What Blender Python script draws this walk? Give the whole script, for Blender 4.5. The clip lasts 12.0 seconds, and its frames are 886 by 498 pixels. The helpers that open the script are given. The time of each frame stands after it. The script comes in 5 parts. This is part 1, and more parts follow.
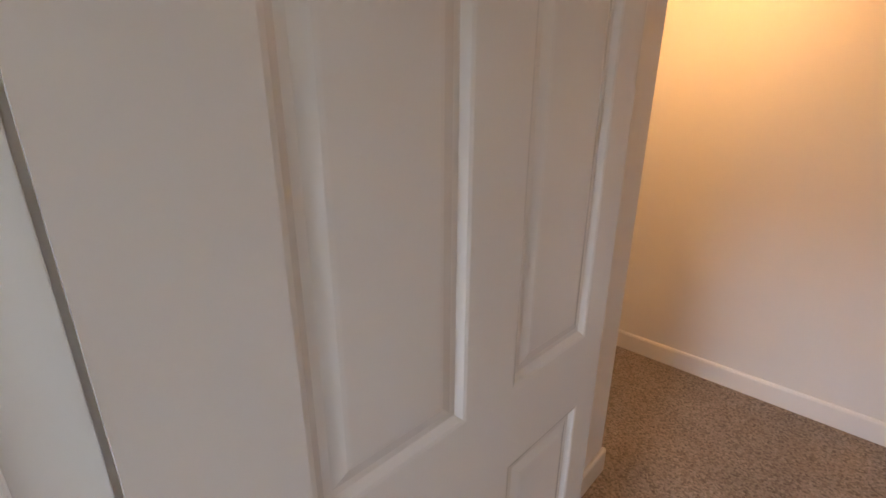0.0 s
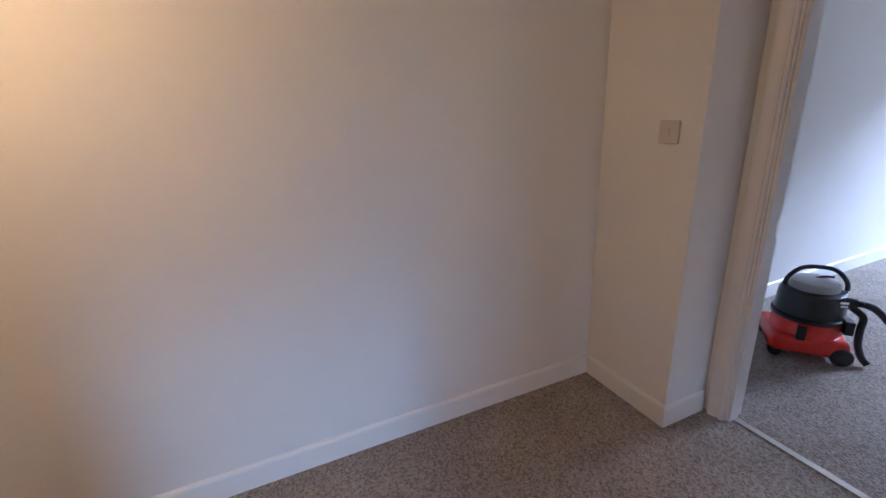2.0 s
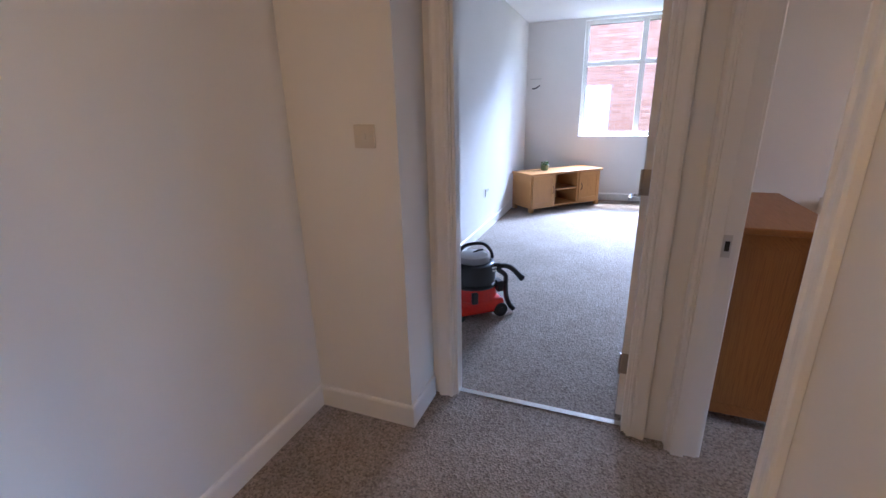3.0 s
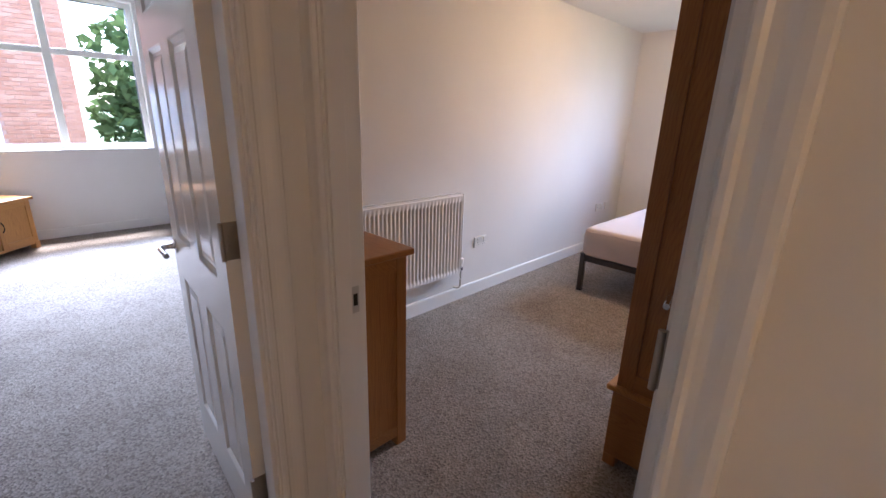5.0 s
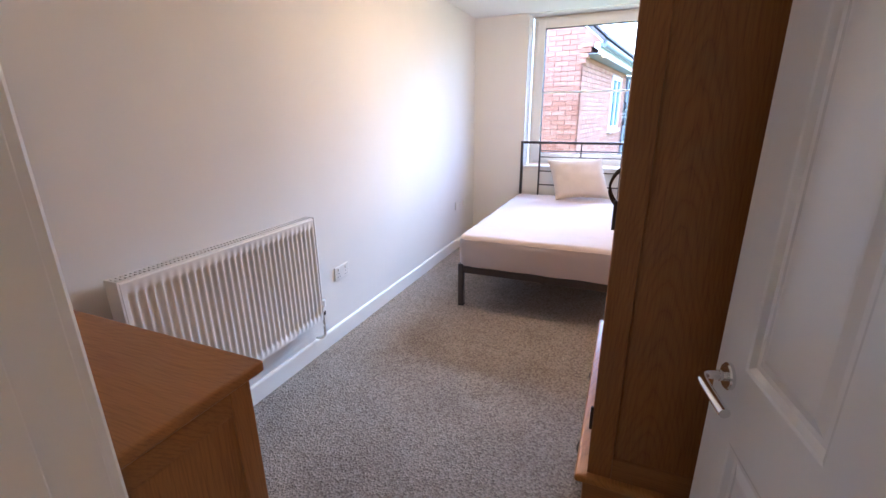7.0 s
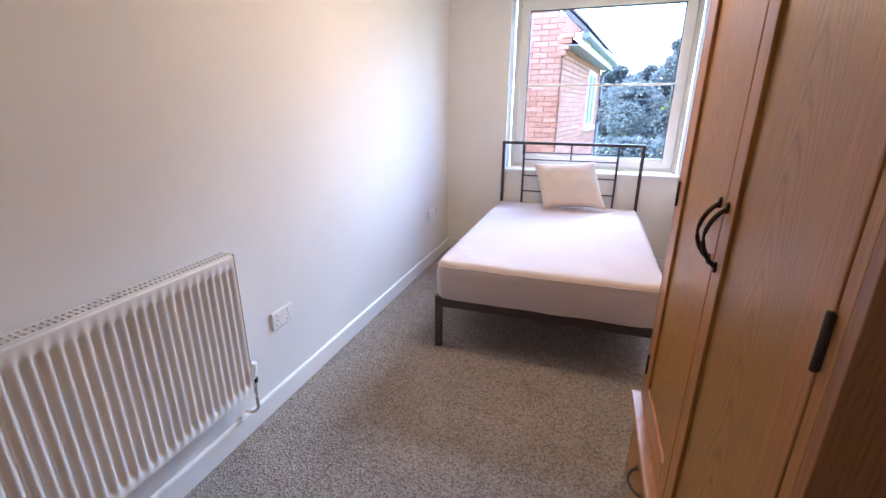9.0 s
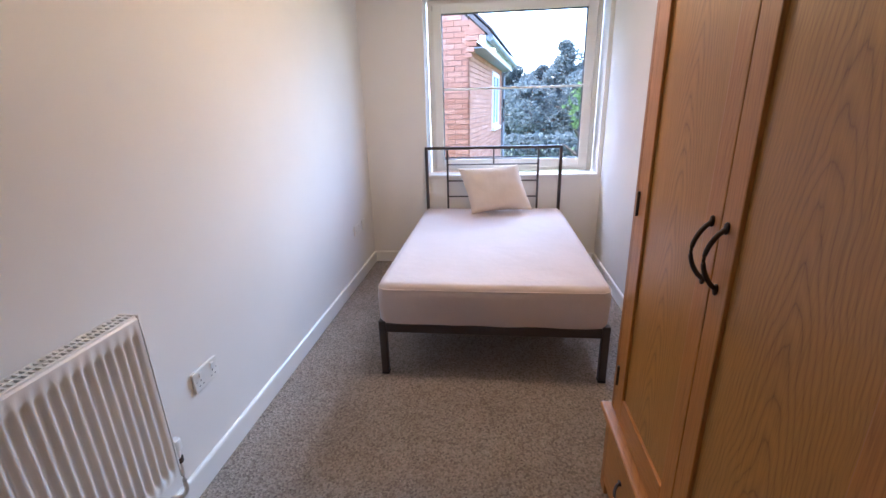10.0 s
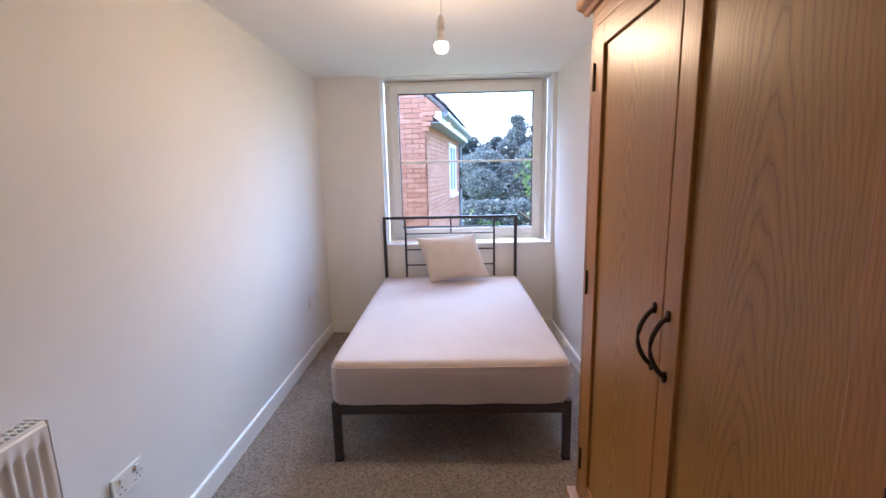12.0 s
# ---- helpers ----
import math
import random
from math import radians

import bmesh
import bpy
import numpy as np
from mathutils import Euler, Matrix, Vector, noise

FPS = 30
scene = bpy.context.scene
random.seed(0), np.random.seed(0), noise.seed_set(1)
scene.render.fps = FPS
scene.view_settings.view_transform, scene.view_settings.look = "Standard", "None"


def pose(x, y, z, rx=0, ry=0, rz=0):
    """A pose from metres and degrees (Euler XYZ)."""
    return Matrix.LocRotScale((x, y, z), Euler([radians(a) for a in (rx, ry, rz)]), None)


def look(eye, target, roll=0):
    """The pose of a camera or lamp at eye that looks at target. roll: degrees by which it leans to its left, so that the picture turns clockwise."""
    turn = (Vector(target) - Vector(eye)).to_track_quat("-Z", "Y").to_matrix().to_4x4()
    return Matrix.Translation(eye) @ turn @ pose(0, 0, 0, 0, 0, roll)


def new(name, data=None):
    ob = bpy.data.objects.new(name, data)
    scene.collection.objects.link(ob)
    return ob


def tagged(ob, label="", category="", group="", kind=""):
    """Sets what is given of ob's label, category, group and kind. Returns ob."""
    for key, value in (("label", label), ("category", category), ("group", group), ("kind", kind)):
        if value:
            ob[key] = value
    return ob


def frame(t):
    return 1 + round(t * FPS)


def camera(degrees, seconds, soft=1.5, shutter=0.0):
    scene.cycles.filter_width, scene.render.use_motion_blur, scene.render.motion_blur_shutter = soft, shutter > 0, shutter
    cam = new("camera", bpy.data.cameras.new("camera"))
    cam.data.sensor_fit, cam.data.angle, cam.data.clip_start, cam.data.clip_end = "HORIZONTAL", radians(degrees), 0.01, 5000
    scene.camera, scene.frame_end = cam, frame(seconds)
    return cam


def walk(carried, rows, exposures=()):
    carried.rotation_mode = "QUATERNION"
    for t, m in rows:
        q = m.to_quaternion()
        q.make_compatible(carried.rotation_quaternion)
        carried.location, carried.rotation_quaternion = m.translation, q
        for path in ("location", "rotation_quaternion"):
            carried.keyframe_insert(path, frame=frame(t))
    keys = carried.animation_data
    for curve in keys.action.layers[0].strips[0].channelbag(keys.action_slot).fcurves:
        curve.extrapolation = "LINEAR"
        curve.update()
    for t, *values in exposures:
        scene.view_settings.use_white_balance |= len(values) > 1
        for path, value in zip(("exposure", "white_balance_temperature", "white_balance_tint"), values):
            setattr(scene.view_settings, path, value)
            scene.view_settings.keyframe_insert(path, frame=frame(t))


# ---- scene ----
cam = camera(91.8, 12.0)
PATH = [
    (0, (3.005, 0.805, 1.367), (4.332, -0.555, 0.744), 0.3),
    (0.3, (3.004, 0.66, 1.307), (4.091, -0.915, 0.728), 1.0),
    (0.5, (2.988, 0.604, 1.343), (3.904, -1.072, 0.737), 0.45),
    (0.6, (2.982, 0.579, 1.363), (3.811, -1.145, 0.779), 0.2),
    (1, (3.04, 0.444, 1.345), (3.312, -1.455, 0.78), -0.4),
    (1.2, (3.0, 0.358, 1.337), (2.991, -1.563, 0.78), -0.9),
    (1.5, (2.988, 0.191, 1.355), (2.573, -1.672, 0.739), -1.2),
    (2, (2.901, -0.049, 1.391), (2.139, -1.794, 0.769), -2.6),
    (2.5, (2.882, -0.198, 1.353), (1.571, -1.588, 0.761), -1.7),
    (3, (2.842, -0.373, 1.351), (1.072, -1.076, 0.739), -1.4),
    (3.5, (2.694, -0.522, 1.352), (0.79, -0.647, 0.752), -0.8),
    (3.7, (2.638, -0.574, 1.366), (0.734, -0.472, 0.762), -0.9),
    (5.3, (2.046, -0.608, 1.392), (0.877, 0.909, 0.81), 1.6),
    (5.5, (1.981, -0.558, 1.396), (0.923, 1.034, 0.809), 1.1),
    (6, (1.814, -0.419, 1.388), (1.035, 1.325, 0.794), -1.2),
    (6.5, (1.708, -0.298, 1.397), (1.009, 1.478, 0.8), -0.5),
    (6.7, (1.674, -0.231, 1.396), (0.929, 1.527, 0.797), -0.7),
    (8.3, (1.387, 0.247, 1.403), (0.674, 2.01, 0.785), 0.7),
    (8.5, (1.373, 0.308, 1.393), (0.692, 2.083, 0.772), 0.8),
    (9, (1.329, 0.467, 1.397), (0.725, 2.269, 0.772), 0.3),
    (9.5, (1.223, 0.568, 1.407), (0.87, 2.435, 0.781), -1.4),
    (10, (1.157, 0.605, 1.441), (0.932, 2.492, 0.817), -1.6),
    (10.5, (1.159, 0.623, 1.516), (0.981, 2.548, 1.003), -1.7),
    (11, (1.16, 0.621, 1.573), (1.052, 2.573, 1.15), -1.3),
    (11.5, (1.172, 0.631, 1.592), (1.103, 2.596, 1.228), -1.1),
    (12, (1.185, 0.639, 1.494), (1.138, 2.608, 1.145), -1.3),
]
EXPOSURES = [(0.0, 5.4, 7900, 26), (1.0, 5.75, 5700, 16), (1.5, 5.5, 5500, 18), (2.0, 5.25, 5200, 16), (3.0, 5.3, 5100, 16), (3.5, 5.35, 5500, 18), (3.7, 5.35, 5500, 18), (5.5, 5.05, 5700, 18), (6.0, 5.53, 5400, 16), (6.5, 5.58, 5200, 14), (9.0, 5.44, 5200, 14), (9.5, 5.2, 5200, 14), (10.0, 5.12, 5300, 14), (10.5, 5.06, 5350, 14), (12.0, 4.95, 5350, 15)]
walk(cam, [(t, look(e, g, r)) for t, e, g, r in PATH], EXPOSURES)

# ---- world, sun, exposure ----
world = bpy.data.worlds.new("sky")
scene.world = world
world.use_nodes = True
wn = world.node_tree
bg = wn.nodes["Background"]
sky = wn.nodes.new("ShaderNodeTexSky")
sky.sky_type = "NISHITA"
sky.sun_disc = False
sky.sun_elevation = radians(71)
sky.sun_rotation = radians(284)
sky.dust_density = 3.0
wn.links.new(sky.outputs[0], bg.inputs[0])
bg.inputs[1].default_value = 0.15
sun_data = bpy.data.lights.new("sun", "SUN")
sun_data.energy = 0.6
sun_data.angle = radians(12)
sun_data.color = (1.0, 0.95, 0.88)
sun = new("sun", sun_data)
sun.matrix_world = look((-4, 1, 12), (0, 0, 0))

# added area lamps, unseen, standing in for sky light at the three windows
def sky_fill_lamp(name, eye, target, w, h, watts, colour=(0.63, 0.84, 1.0)):
    d = bpy.data.lights.new(name, "AREA")
    d.shape, d.size, d.size_y, d.energy, d.color = "RECTANGLE", w, h, watts, colour
    new(name, d).matrix_world = look(eye, target)

sky_fill_lamp("sky_bedroom", (2.95, 9.7, 4.6), (1.15, 2.6, 0.7), 3.0, 2.0, 26.5, (0.60, 0.815, 1.0))
sky_fill_lamp("sky_lounge", (-6.6, -0.1, 4.0), (-1.0, -0.6, 0.9), 2.6, 1.3, 98.0, (0.70, 0.82, 1.0))
sky_fill_lamp("sky_lobby", (3.55, 2.98, 1.5), (3.3, 0.0, 1.2), 1.5, 1.1, 0.115)

# ---- materials ----
def mat(name, base=(0.8, 0.8, 0.8), rough=0.5, metal=0.0, spec=0.5):
    m = bpy.data.materials.new(name)
    m.use_nodes = True
    b = m.node_tree.nodes["Principled BSDF"]
    b.inputs["Base Color"].default_value = (*base, 1)
    b.inputs["Roughness"].default_value = rough
    b.inputs["Metallic"].default_value = metal
    b.inputs["Specular IOR Level"].default_value = spec
    return m, m.node_tree, b

def nodes_noise(t, scale, detail=4.0, rough=0.6, vec=None):
    n = t.nodes.new("ShaderNodeTexNoise")
    n.inputs["Scale"].default_value = scale
    n.inputs["Detail"].default_value = detail
    n.inputs["Roughness"].default_value = rough
    if vec is None:
        vec = t.nodes.new("ShaderNodeTexCoord").outputs["Object"]
    t.links.new(vec, n.inputs["Vector"])
    return n

def ramp(t, fac, stops):
    r = t.nodes.new("ShaderNodeValToRGB")
    while len(r.color_ramp.elements) < len(stops):
        r.color_ramp.elements.new(0.5)
    for e, (p, c) in zip(r.color_ramp.elements, stops):
        e.position, e.color = p, (*c, 1)
    t.links.new(fac, r.inputs[0])
    return r

def mixc(t, fac, a, b, mode="MIX"):
    m = t.nodes.new("ShaderNodeMix")
    m.data_type, m.blend_type = "RGBA", mode
    if isinstance(fac, float):
        m.inputs["Factor"].default_value = fac
    else:
        t.links.new(fac, m.inputs["Factor"])
    for sock, v in ((m.inputs[6], a), (m.inputs[7], b)):
        if isinstance(v, tuple):
            sock.default_value = (*v, 1)
        else:
            t.links.new(v, sock)
    return m.outputs[2]

def math_node(t, op, a, b=0.0, c=0.0):
    m = t.nodes.new("ShaderNodeMath")
    m.operation = op
    for i, v in enumerate((a, b, c)):
        if isinstance(v, (int, float)):
            m.inputs[i].default_value = v
        else:
            t.links.new(v, m.inputs[i])
    return m.outputs[0]

def bump(t, b, height, strength=0.2, dist=0.002):
    n = t.nodes.new("ShaderNodeBump")
    n.inputs["Strength"].default_value = strength
    n.inputs["Distance"].default_value = dist
    t.links.new(height, n.inputs["Height"])
    t.links.new(n.outputs[0], b.inputs["Normal"])

def paint(name, base, rough, patch=0.04, grain=260.0, strength=0.12):
    """Painted surface: faint roller grain and large soft patches of wear."""
    m, t, b = mat(name, base, rough)
    big = nodes_noise(t, 1.3, 3)
    dark = tuple(c * (1 - patch) for c in base)
    lite = tuple(min(c * (1 + patch * 0.6), 0.93) for c in base)
    r = ramp(t, big.outputs[0], [(0.3, dark), (0.7, lite)])
    t.links.new(r.outputs[0], b.inputs["Base Color"])
    fine = nodes_noise(t, grain, 3)
    bump(t, b, fine.outputs[0], strength, 0.001)
    rr = nodes_noise(t, 9.0, 3)
    vary = 0.06 if rough > 0.4 else 0.02
    t.links.new(math_node(t, "MULTIPLY_ADD", rr.outputs[0], vary, rough - vary / 2), b.inputs["Roughness"])
    return m

M_WALL = paint("wall_paint", (0.79, 0.765, 0.72), 0.62, 0.03)
M_CEIL = paint("ceiling_paint", (0.83, 0.82, 0.80), 0.8, 0.02)
M_TRIM = paint("trim_gloss", (0.81, 0.79, 0.75), 0.35, 0.015, 60.0, 0.02)
M_DOOR = paint("door_gloss", (0.80, 0.785, 0.755), 0.16, 0.015, 40.0, 0.02)
M_PVC = paint("window_plastic", (0.80, 0.78, 0.72), 0.35, 0.02, 90.0, 0.04)
M_RAD = paint("radiator_enamel", (0.82, 0.80, 0.76), 0.3, 0.02, 120.0, 0.04)
M_PLATE = paint("socket_plastic", (0.80, 0.78, 0.73), 0.35, 0.03, 120.0, 0.03)
M_SWITCH = paint("switch_plastic", (0.66, 0.60, 0.52), 0.4, 0.03, 120.0, 0.03)

def carpet(name, dark, mid, lite):
    m, t, b = mat(name, mid, 0.95, 0, 0.1)
    co = t.nodes.new("ShaderNodeTexCoord").outputs["Object"]
    fleck = nodes_noise(t, 95.0, 3, 0.75, co)
    loop = t.nodes.new("ShaderNodeTexVoronoi")
    loop.inputs["Scale"].default_value = 120.0
    t.links.new(co, loop.inputs["Vector"])
    r = ramp(t, fleck.outputs[0], [(0.34, dark), (0.5, mid), (0.66, lite)])
    rnd = ramp(t, loop.outputs["Color"], [(0.15, tuple(c * 0.55 for c in dark)), (0.5, mid), (0.9, lite)])
    c1 = mixc(t, 0.55, r.outputs[0], rnd.outputs[0])
    wide = nodes_noise(t, 3.5, 4, 0.6, co)
    shade = ramp(t, wide.outputs[0], [(0.3, (0.80, 0.79, 0.78)), (0.7, (1.0, 1.0, 1.0))])
    c2 = mixc(t, 1.0, c1, shade.outputs[0], "MULTIPLY")
    t.links.new(c2, b.inputs["Base Color"])
    h = math_node(t, "ADD", loop.outputs["Distance"], fleck.outputs[0])
    bump(t, b, h, 0.9, 0.006)
    return m

M_CARPET = carpet("twist_carpet", (0.225, 0.187, 0.16), (0.36, 0.305, 0.262), (0.52, 0.455, 0.40))

def oak(name, axis="z", lite=(0.50, 0.222, 0.05), dark=(0.28, 0.105, 0.02), board=0.21, rough=0.38, heart=None, fall=(2.5, 0.6), pores=0.42):
    """Plain-sawn oak: arched growth rings about a heart line, fine pores and colour drift from piece to piece."""
    m, t, b = mat(name, lite, rough)
    co = t.nodes.new("ShaderNodeTexCoord").outputs["Object"]
    info = t.nodes.new("ShaderNodeObjectInfo")
    sep = t.nodes.new("ShaderNodeSeparateXYZ")
    t.links.new(co, sep.inputs[0])
    order = {"z": (2, 1, 0), "y": (1, 0, 2), "x": (0, 1, 2)}[axis]
    along, across, deep = (sep.outputs[i] for i in order)
    across = math_node(t, "ADD", across, deep)
    shift = math_node(t, "MULTIPLY_ADD", info.outputs["Random"], 3.7, 0.31)
    side = math_node(t, "ADD", across, shift if heart is None else board * 40 - heart)
    warp = nodes_noise(t, 4.5, 2, 0.5, co)
    a = math_node(t, "PINGPONG", math_node(t, "ADD", side, math_node(t, "MULTIPLY_ADD", warp.outputs[0], 0.05, -0.025)), board)
    jc = t.nodes.new("ShaderNodeCombineXYZ")
    t.links.new(math_node(t, "MULTIPLY", across, 55.0), jc.inputs[0])
    t.links.new(math_node(t, "MULTIPLY_ADD", along, 9.0, shift), jc.inputs[1])
    jag = nodes_noise(t, 1.0, 2, 0.5, jc.outputs[0])
    slow = nodes_noise(t, 1.7, 2, 0.5, co)
    f = math_node(t, "ADD", along, math_node(t, "MULTIPLY", math_node(t, "POWER", a, 1.6), 20.0))
    f = math_node(t, "ADD", f, math_node(t, "MULTIPLY", jag.outputs[0], 0.06))
    f = math_node(t, "ADD", f, math_node(t, "MULTIPLY", slow.outputs[0], 0.35))
    f = math_node(t, "ADD", f, shift)
    ring = math_node(t, "FRACT", math_node(t, "MULTIPLY", f, 13.0))
    ring = math_node(t, "POWER", math_node(t, "PINGPONG", math_node(t, "MULTIPLY", ring, 2.0), 1.0), 0.5)
    cm = t.nodes.new("ShaderNodeCombineXYZ")
    t.links.new(math_node(t, "MULTIPLY", across, 260.0), cm.inputs[0])
    t.links.new(math_node(t, "MULTIPLY", deep, 90.0), cm.inputs[1])
    t.links.new(math_node(t, "MULTIPLY", along, 7.0), cm.inputs[2])
    pore = nodes_noise(t, 1.0, 3, 0.7, cm.outputs[0])
    ringc = ramp(t, ring, [(0.0, dark), (0.45, tuple((p + q * 2) / 3 for p, q in zip(dark, lite))), (1.0, lite)])
    fade = math_node(t, "MINIMUM", math_node(t, "MULTIPLY_ADD", a, fall[0], 0.0), fall[1])
    porec = ramp(t, pore.outputs[0], [(0.32, tuple(c * 0.72 for c in dark)), (0.55, lite)])
    c = mixc(t, pores, mixc(t, fade, ringc.outputs[0], lite), porec.outputs[0])
    drift = nodes_noise(t, 1.1, 2, 0.5, co)
    tone = ramp(t, drift.outputs[0], [(0.3, (0.84, 0.82, 0.78)), (0.7, (1.06, 1.04, 1.0))])
    c = mixc(t, 1.0, c, tone.outputs[0], "MULTIPLY")
    t.links.new(c, b.inputs["Base Color"])
    bump(t, b, pore.outputs[0], 0.15, 0.0006)
    t.links.new(math_node(t, "MULTIPLY_ADD", pore.outputs[0], -0.2, rough + 0.1), b.inputs["Roughness"])
    return m

M_OAK_Z = oak("oak_upright", "z")
M_OAK_Y = oak("oak_lengthwise", "y")
M_OAK_PANEL = oak("arched_oak_panel", "z", (0.475, 0.235, 0.047), (0.16, 0.058, 0.011), board=0.235, heart=2.852, fall=(2.8, 0.66), pores=0.28)
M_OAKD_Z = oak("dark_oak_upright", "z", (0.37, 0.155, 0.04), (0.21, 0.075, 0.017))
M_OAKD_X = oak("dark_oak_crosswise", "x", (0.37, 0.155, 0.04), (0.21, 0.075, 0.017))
M_PALE_Z = oak("pale_oak_upright", "z", (0.52, 0.255, 0.078), (0.34, 0.15, 0.042))
M_PALE_X = oak("pale_oak_lengthwise", "x", (0.54, 0.27, 0.085), (0.36, 0.165, 0.05))

def metal(name, base, rough, grain=140.0):
    m, t, b = mat(name, base, rough, 1.0)
    n = nodes_noise(t, grain, 3)
    t.links.new(math_node(t, "MULTIPLY_ADD", n.outputs[0], 0.2, rough - 0.1), b.inputs["Roughness"])
    return m

M_STEEL = metal("satin_steel", (0.62, 0.60, 0.56), 0.32)
M_CHROME = metal("chrome", (0.78, 0.78, 0.78), 0.13)
M_PIPE = metal("copper_pipe_painted", (0.75, 0.70, 0.64), 0.35)
M_HINGE = metal("tarnished_hinge_steel", (0.40, 0.36, 0.31), 0.42)
M_IRON = metal("dark_iron", (0.075, 0.056, 0.046), 0.45)

def coated(name, base, rough, grain=200.0):
    m, t, b = mat(name, base, rough)
    n = nodes_noise(t, grain, 3)
    r = ramp(t, n.outputs[0], [(0.3, tuple(c * 0.85 for c in base)), (0.7, tuple(c * 1.12 for c in base))])
    t.links.new(r.outputs[0], b.inputs["Base Color"])
    bump(t, b, n.outputs[0], 0.08, 0.001)
    return m

M_BEDFRAME = coated("bronze_powder_coat", (0.045, 0.034, 0.032), 0.33)
M_BLACK = coated("black_plastic", (0.018, 0.018, 0.02), 0.28)
M_RED = coated("red_plastic", (0.74, 0.035, 0.02), 0.26)
M_RUBBER = coated("rubber", (0.02, 0.02, 0.02), 0.7)
# near-black that paints the shade inside slots, holes and the grille
M_DARK = coated("gap_shade_black", (0.02, 0.017, 0.015), 0.8)
M_POT = coated("green_glaze", (0.12, 0.16, 0.08), 0.4)
M_SEAL = coated("black_gasket", (0.02, 0.02, 0.022), 0.6)

def fabric(name, base, weave=900.0, fold=5.0, fs=0.35):
    m, t, b = mat(name, base, 0.9, 0, 0.15)
    n = nodes_noise(t, weave, 2)
    f = nodes_noise(t, fold, 4)
    r = ramp(t, f.outputs[0], [(0.3, tuple(c * 0.94 for c in base)), (0.7, base)])
    t.links.new(r.outputs[0], b.inputs["Base Color"])
    h = math_node(t, "ADD", math_node(t, "MULTIPLY", n.outputs[0], 0.03), f.outputs[0])
    bump(t, b, h, fs, 0.012)
    b.inputs["Sheen Weight"].default_value = 0.04
    return m

M_MATTRESS = fabric("mattress_cover", (0.60, 0.51, 0.48), 900.0, 4.0, 0.55)
M_CUSHION = fabric("linen_cushion", (0.66, 0.56, 0.47), 700.0, 9.0, 0.5)

def brickmat(name, a, bcol):
    m, t, b = mat(name, a, 0.85, 0, 0.2)
    info = t.nodes.new("ShaderNodeObjectInfo")
    geo = t.nodes.new("ShaderNodeNewGeometry")
    s = math_node(t, "FRACT", math_node(t, "ADD", info.outputs["Random"], geo.outputs["Random Per Island"]))
    r = ramp(t, s, [(0.0, a), (0.6, tuple((p + q) / 2 for p, q in zip(a, bcol))), (1.0, bcol)])
    n = nodes_noise(t, 40.0, 4)
    sp = ramp(t, n.outputs[0], [(0.3, (0.75, 0.72, 0.7)), (0.65, (1.0, 1.0, 1.0))])
    t.links.new(mixc(t, 1.0, r.outputs[0], sp.outputs[0], "MULTIPLY"), b.inputs["Base Color"])
    bump(t, b, n.outputs[0], 0.4, 0.004)
    return m

M_BRICK = brickmat("red_brick", (0.37, 0.165, 0.10), (0.49, 0.255, 0.17))
M_MORTAR = paint("mortar", (0.38, 0.235, 0.18), 0.9, 0.1, 90.0, 0.4)
M_TILE = brickmat("roof_tile", (0.10, 0.09, 0.09), (0.16, 0.14, 0.13))
M_FASCIA = paint("white_fascia", (0.78, 0.78, 0.78), 0.5)
M_GUTTER = paint("weathered_grey_plastic", (0.20, 0.21, 0.23), 0.5)
M_GUTTER_PALE = paint("silver_grey_plastic", (0.42, 0.42, 0.43), 0.3)
M_BLIND = paint("white_blind", (0.82, 0.82, 0.82), 0.6)
M_PANE_DARK = coated("neighbour_pane", (0.10, 0.16, 0.21), 0.08)
M_BARK = coated("bark", (0.10, 0.075, 0.055), 0.9, 30.0)

def leafmat(name, a, bcol):
    m, t, b = mat(name, a, 0.9, 0, 0.04)
    geo = t.nodes.new("ShaderNodeNewGeometry")
    r = ramp(t, geo.outputs["Random Per Island"], [(0.0, a), (1.0, bcol)])
    t.links.new(r.outputs[0], b.inputs["Base Color"])
    tl = t.nodes.new("ShaderNodeBsdfTranslucent")
    t.links.new(r.outputs[0], tl.inputs[0])
    mx = t.nodes.new("ShaderNodeMixShader")
    mx.inputs[0].default_value = 0.45
    t.links.new(b.outputs[0], mx.inputs[1])
    t.links.new(tl.outputs[0], mx.inputs[2])
    t.links.new(mx.outputs[0], t.nodes["Material Output"].inputs[0])
    return m

# blue-grey lift: the window's haze over the greenery is put into the leaf colour
M_LEAF_DARK = leafmat("hazed_evergreen_leaf", (0.10, 0.12, 0.12), (0.145, 0.17, 0.16))
M_LEAF_LITE = leafmat("light_leaf", (0.06, 0.105, 0.035), (0.12, 0.18, 0.07))
m_g, t_g, b_g = mat("garden_grass", (0.08, 0.12, 0.05), 0.95)
g1 = nodes_noise(t_g, 1.2, 5)
g2 = ramp(t_g, g1.outputs[0], [(0.3, (0.05, 0.08, 0.03)), (0.5, (0.09, 0.13, 0.05)), (0.7, (0.16, 0.15, 0.09))])
t_g.links.new(g2.outputs[0], b_g.inputs["Base Color"])
bump(t_g, b_g, nodes_noise(t_g, 60.0, 4).outputs[0], 0.8, 0.03)
M_GRASS = m_g

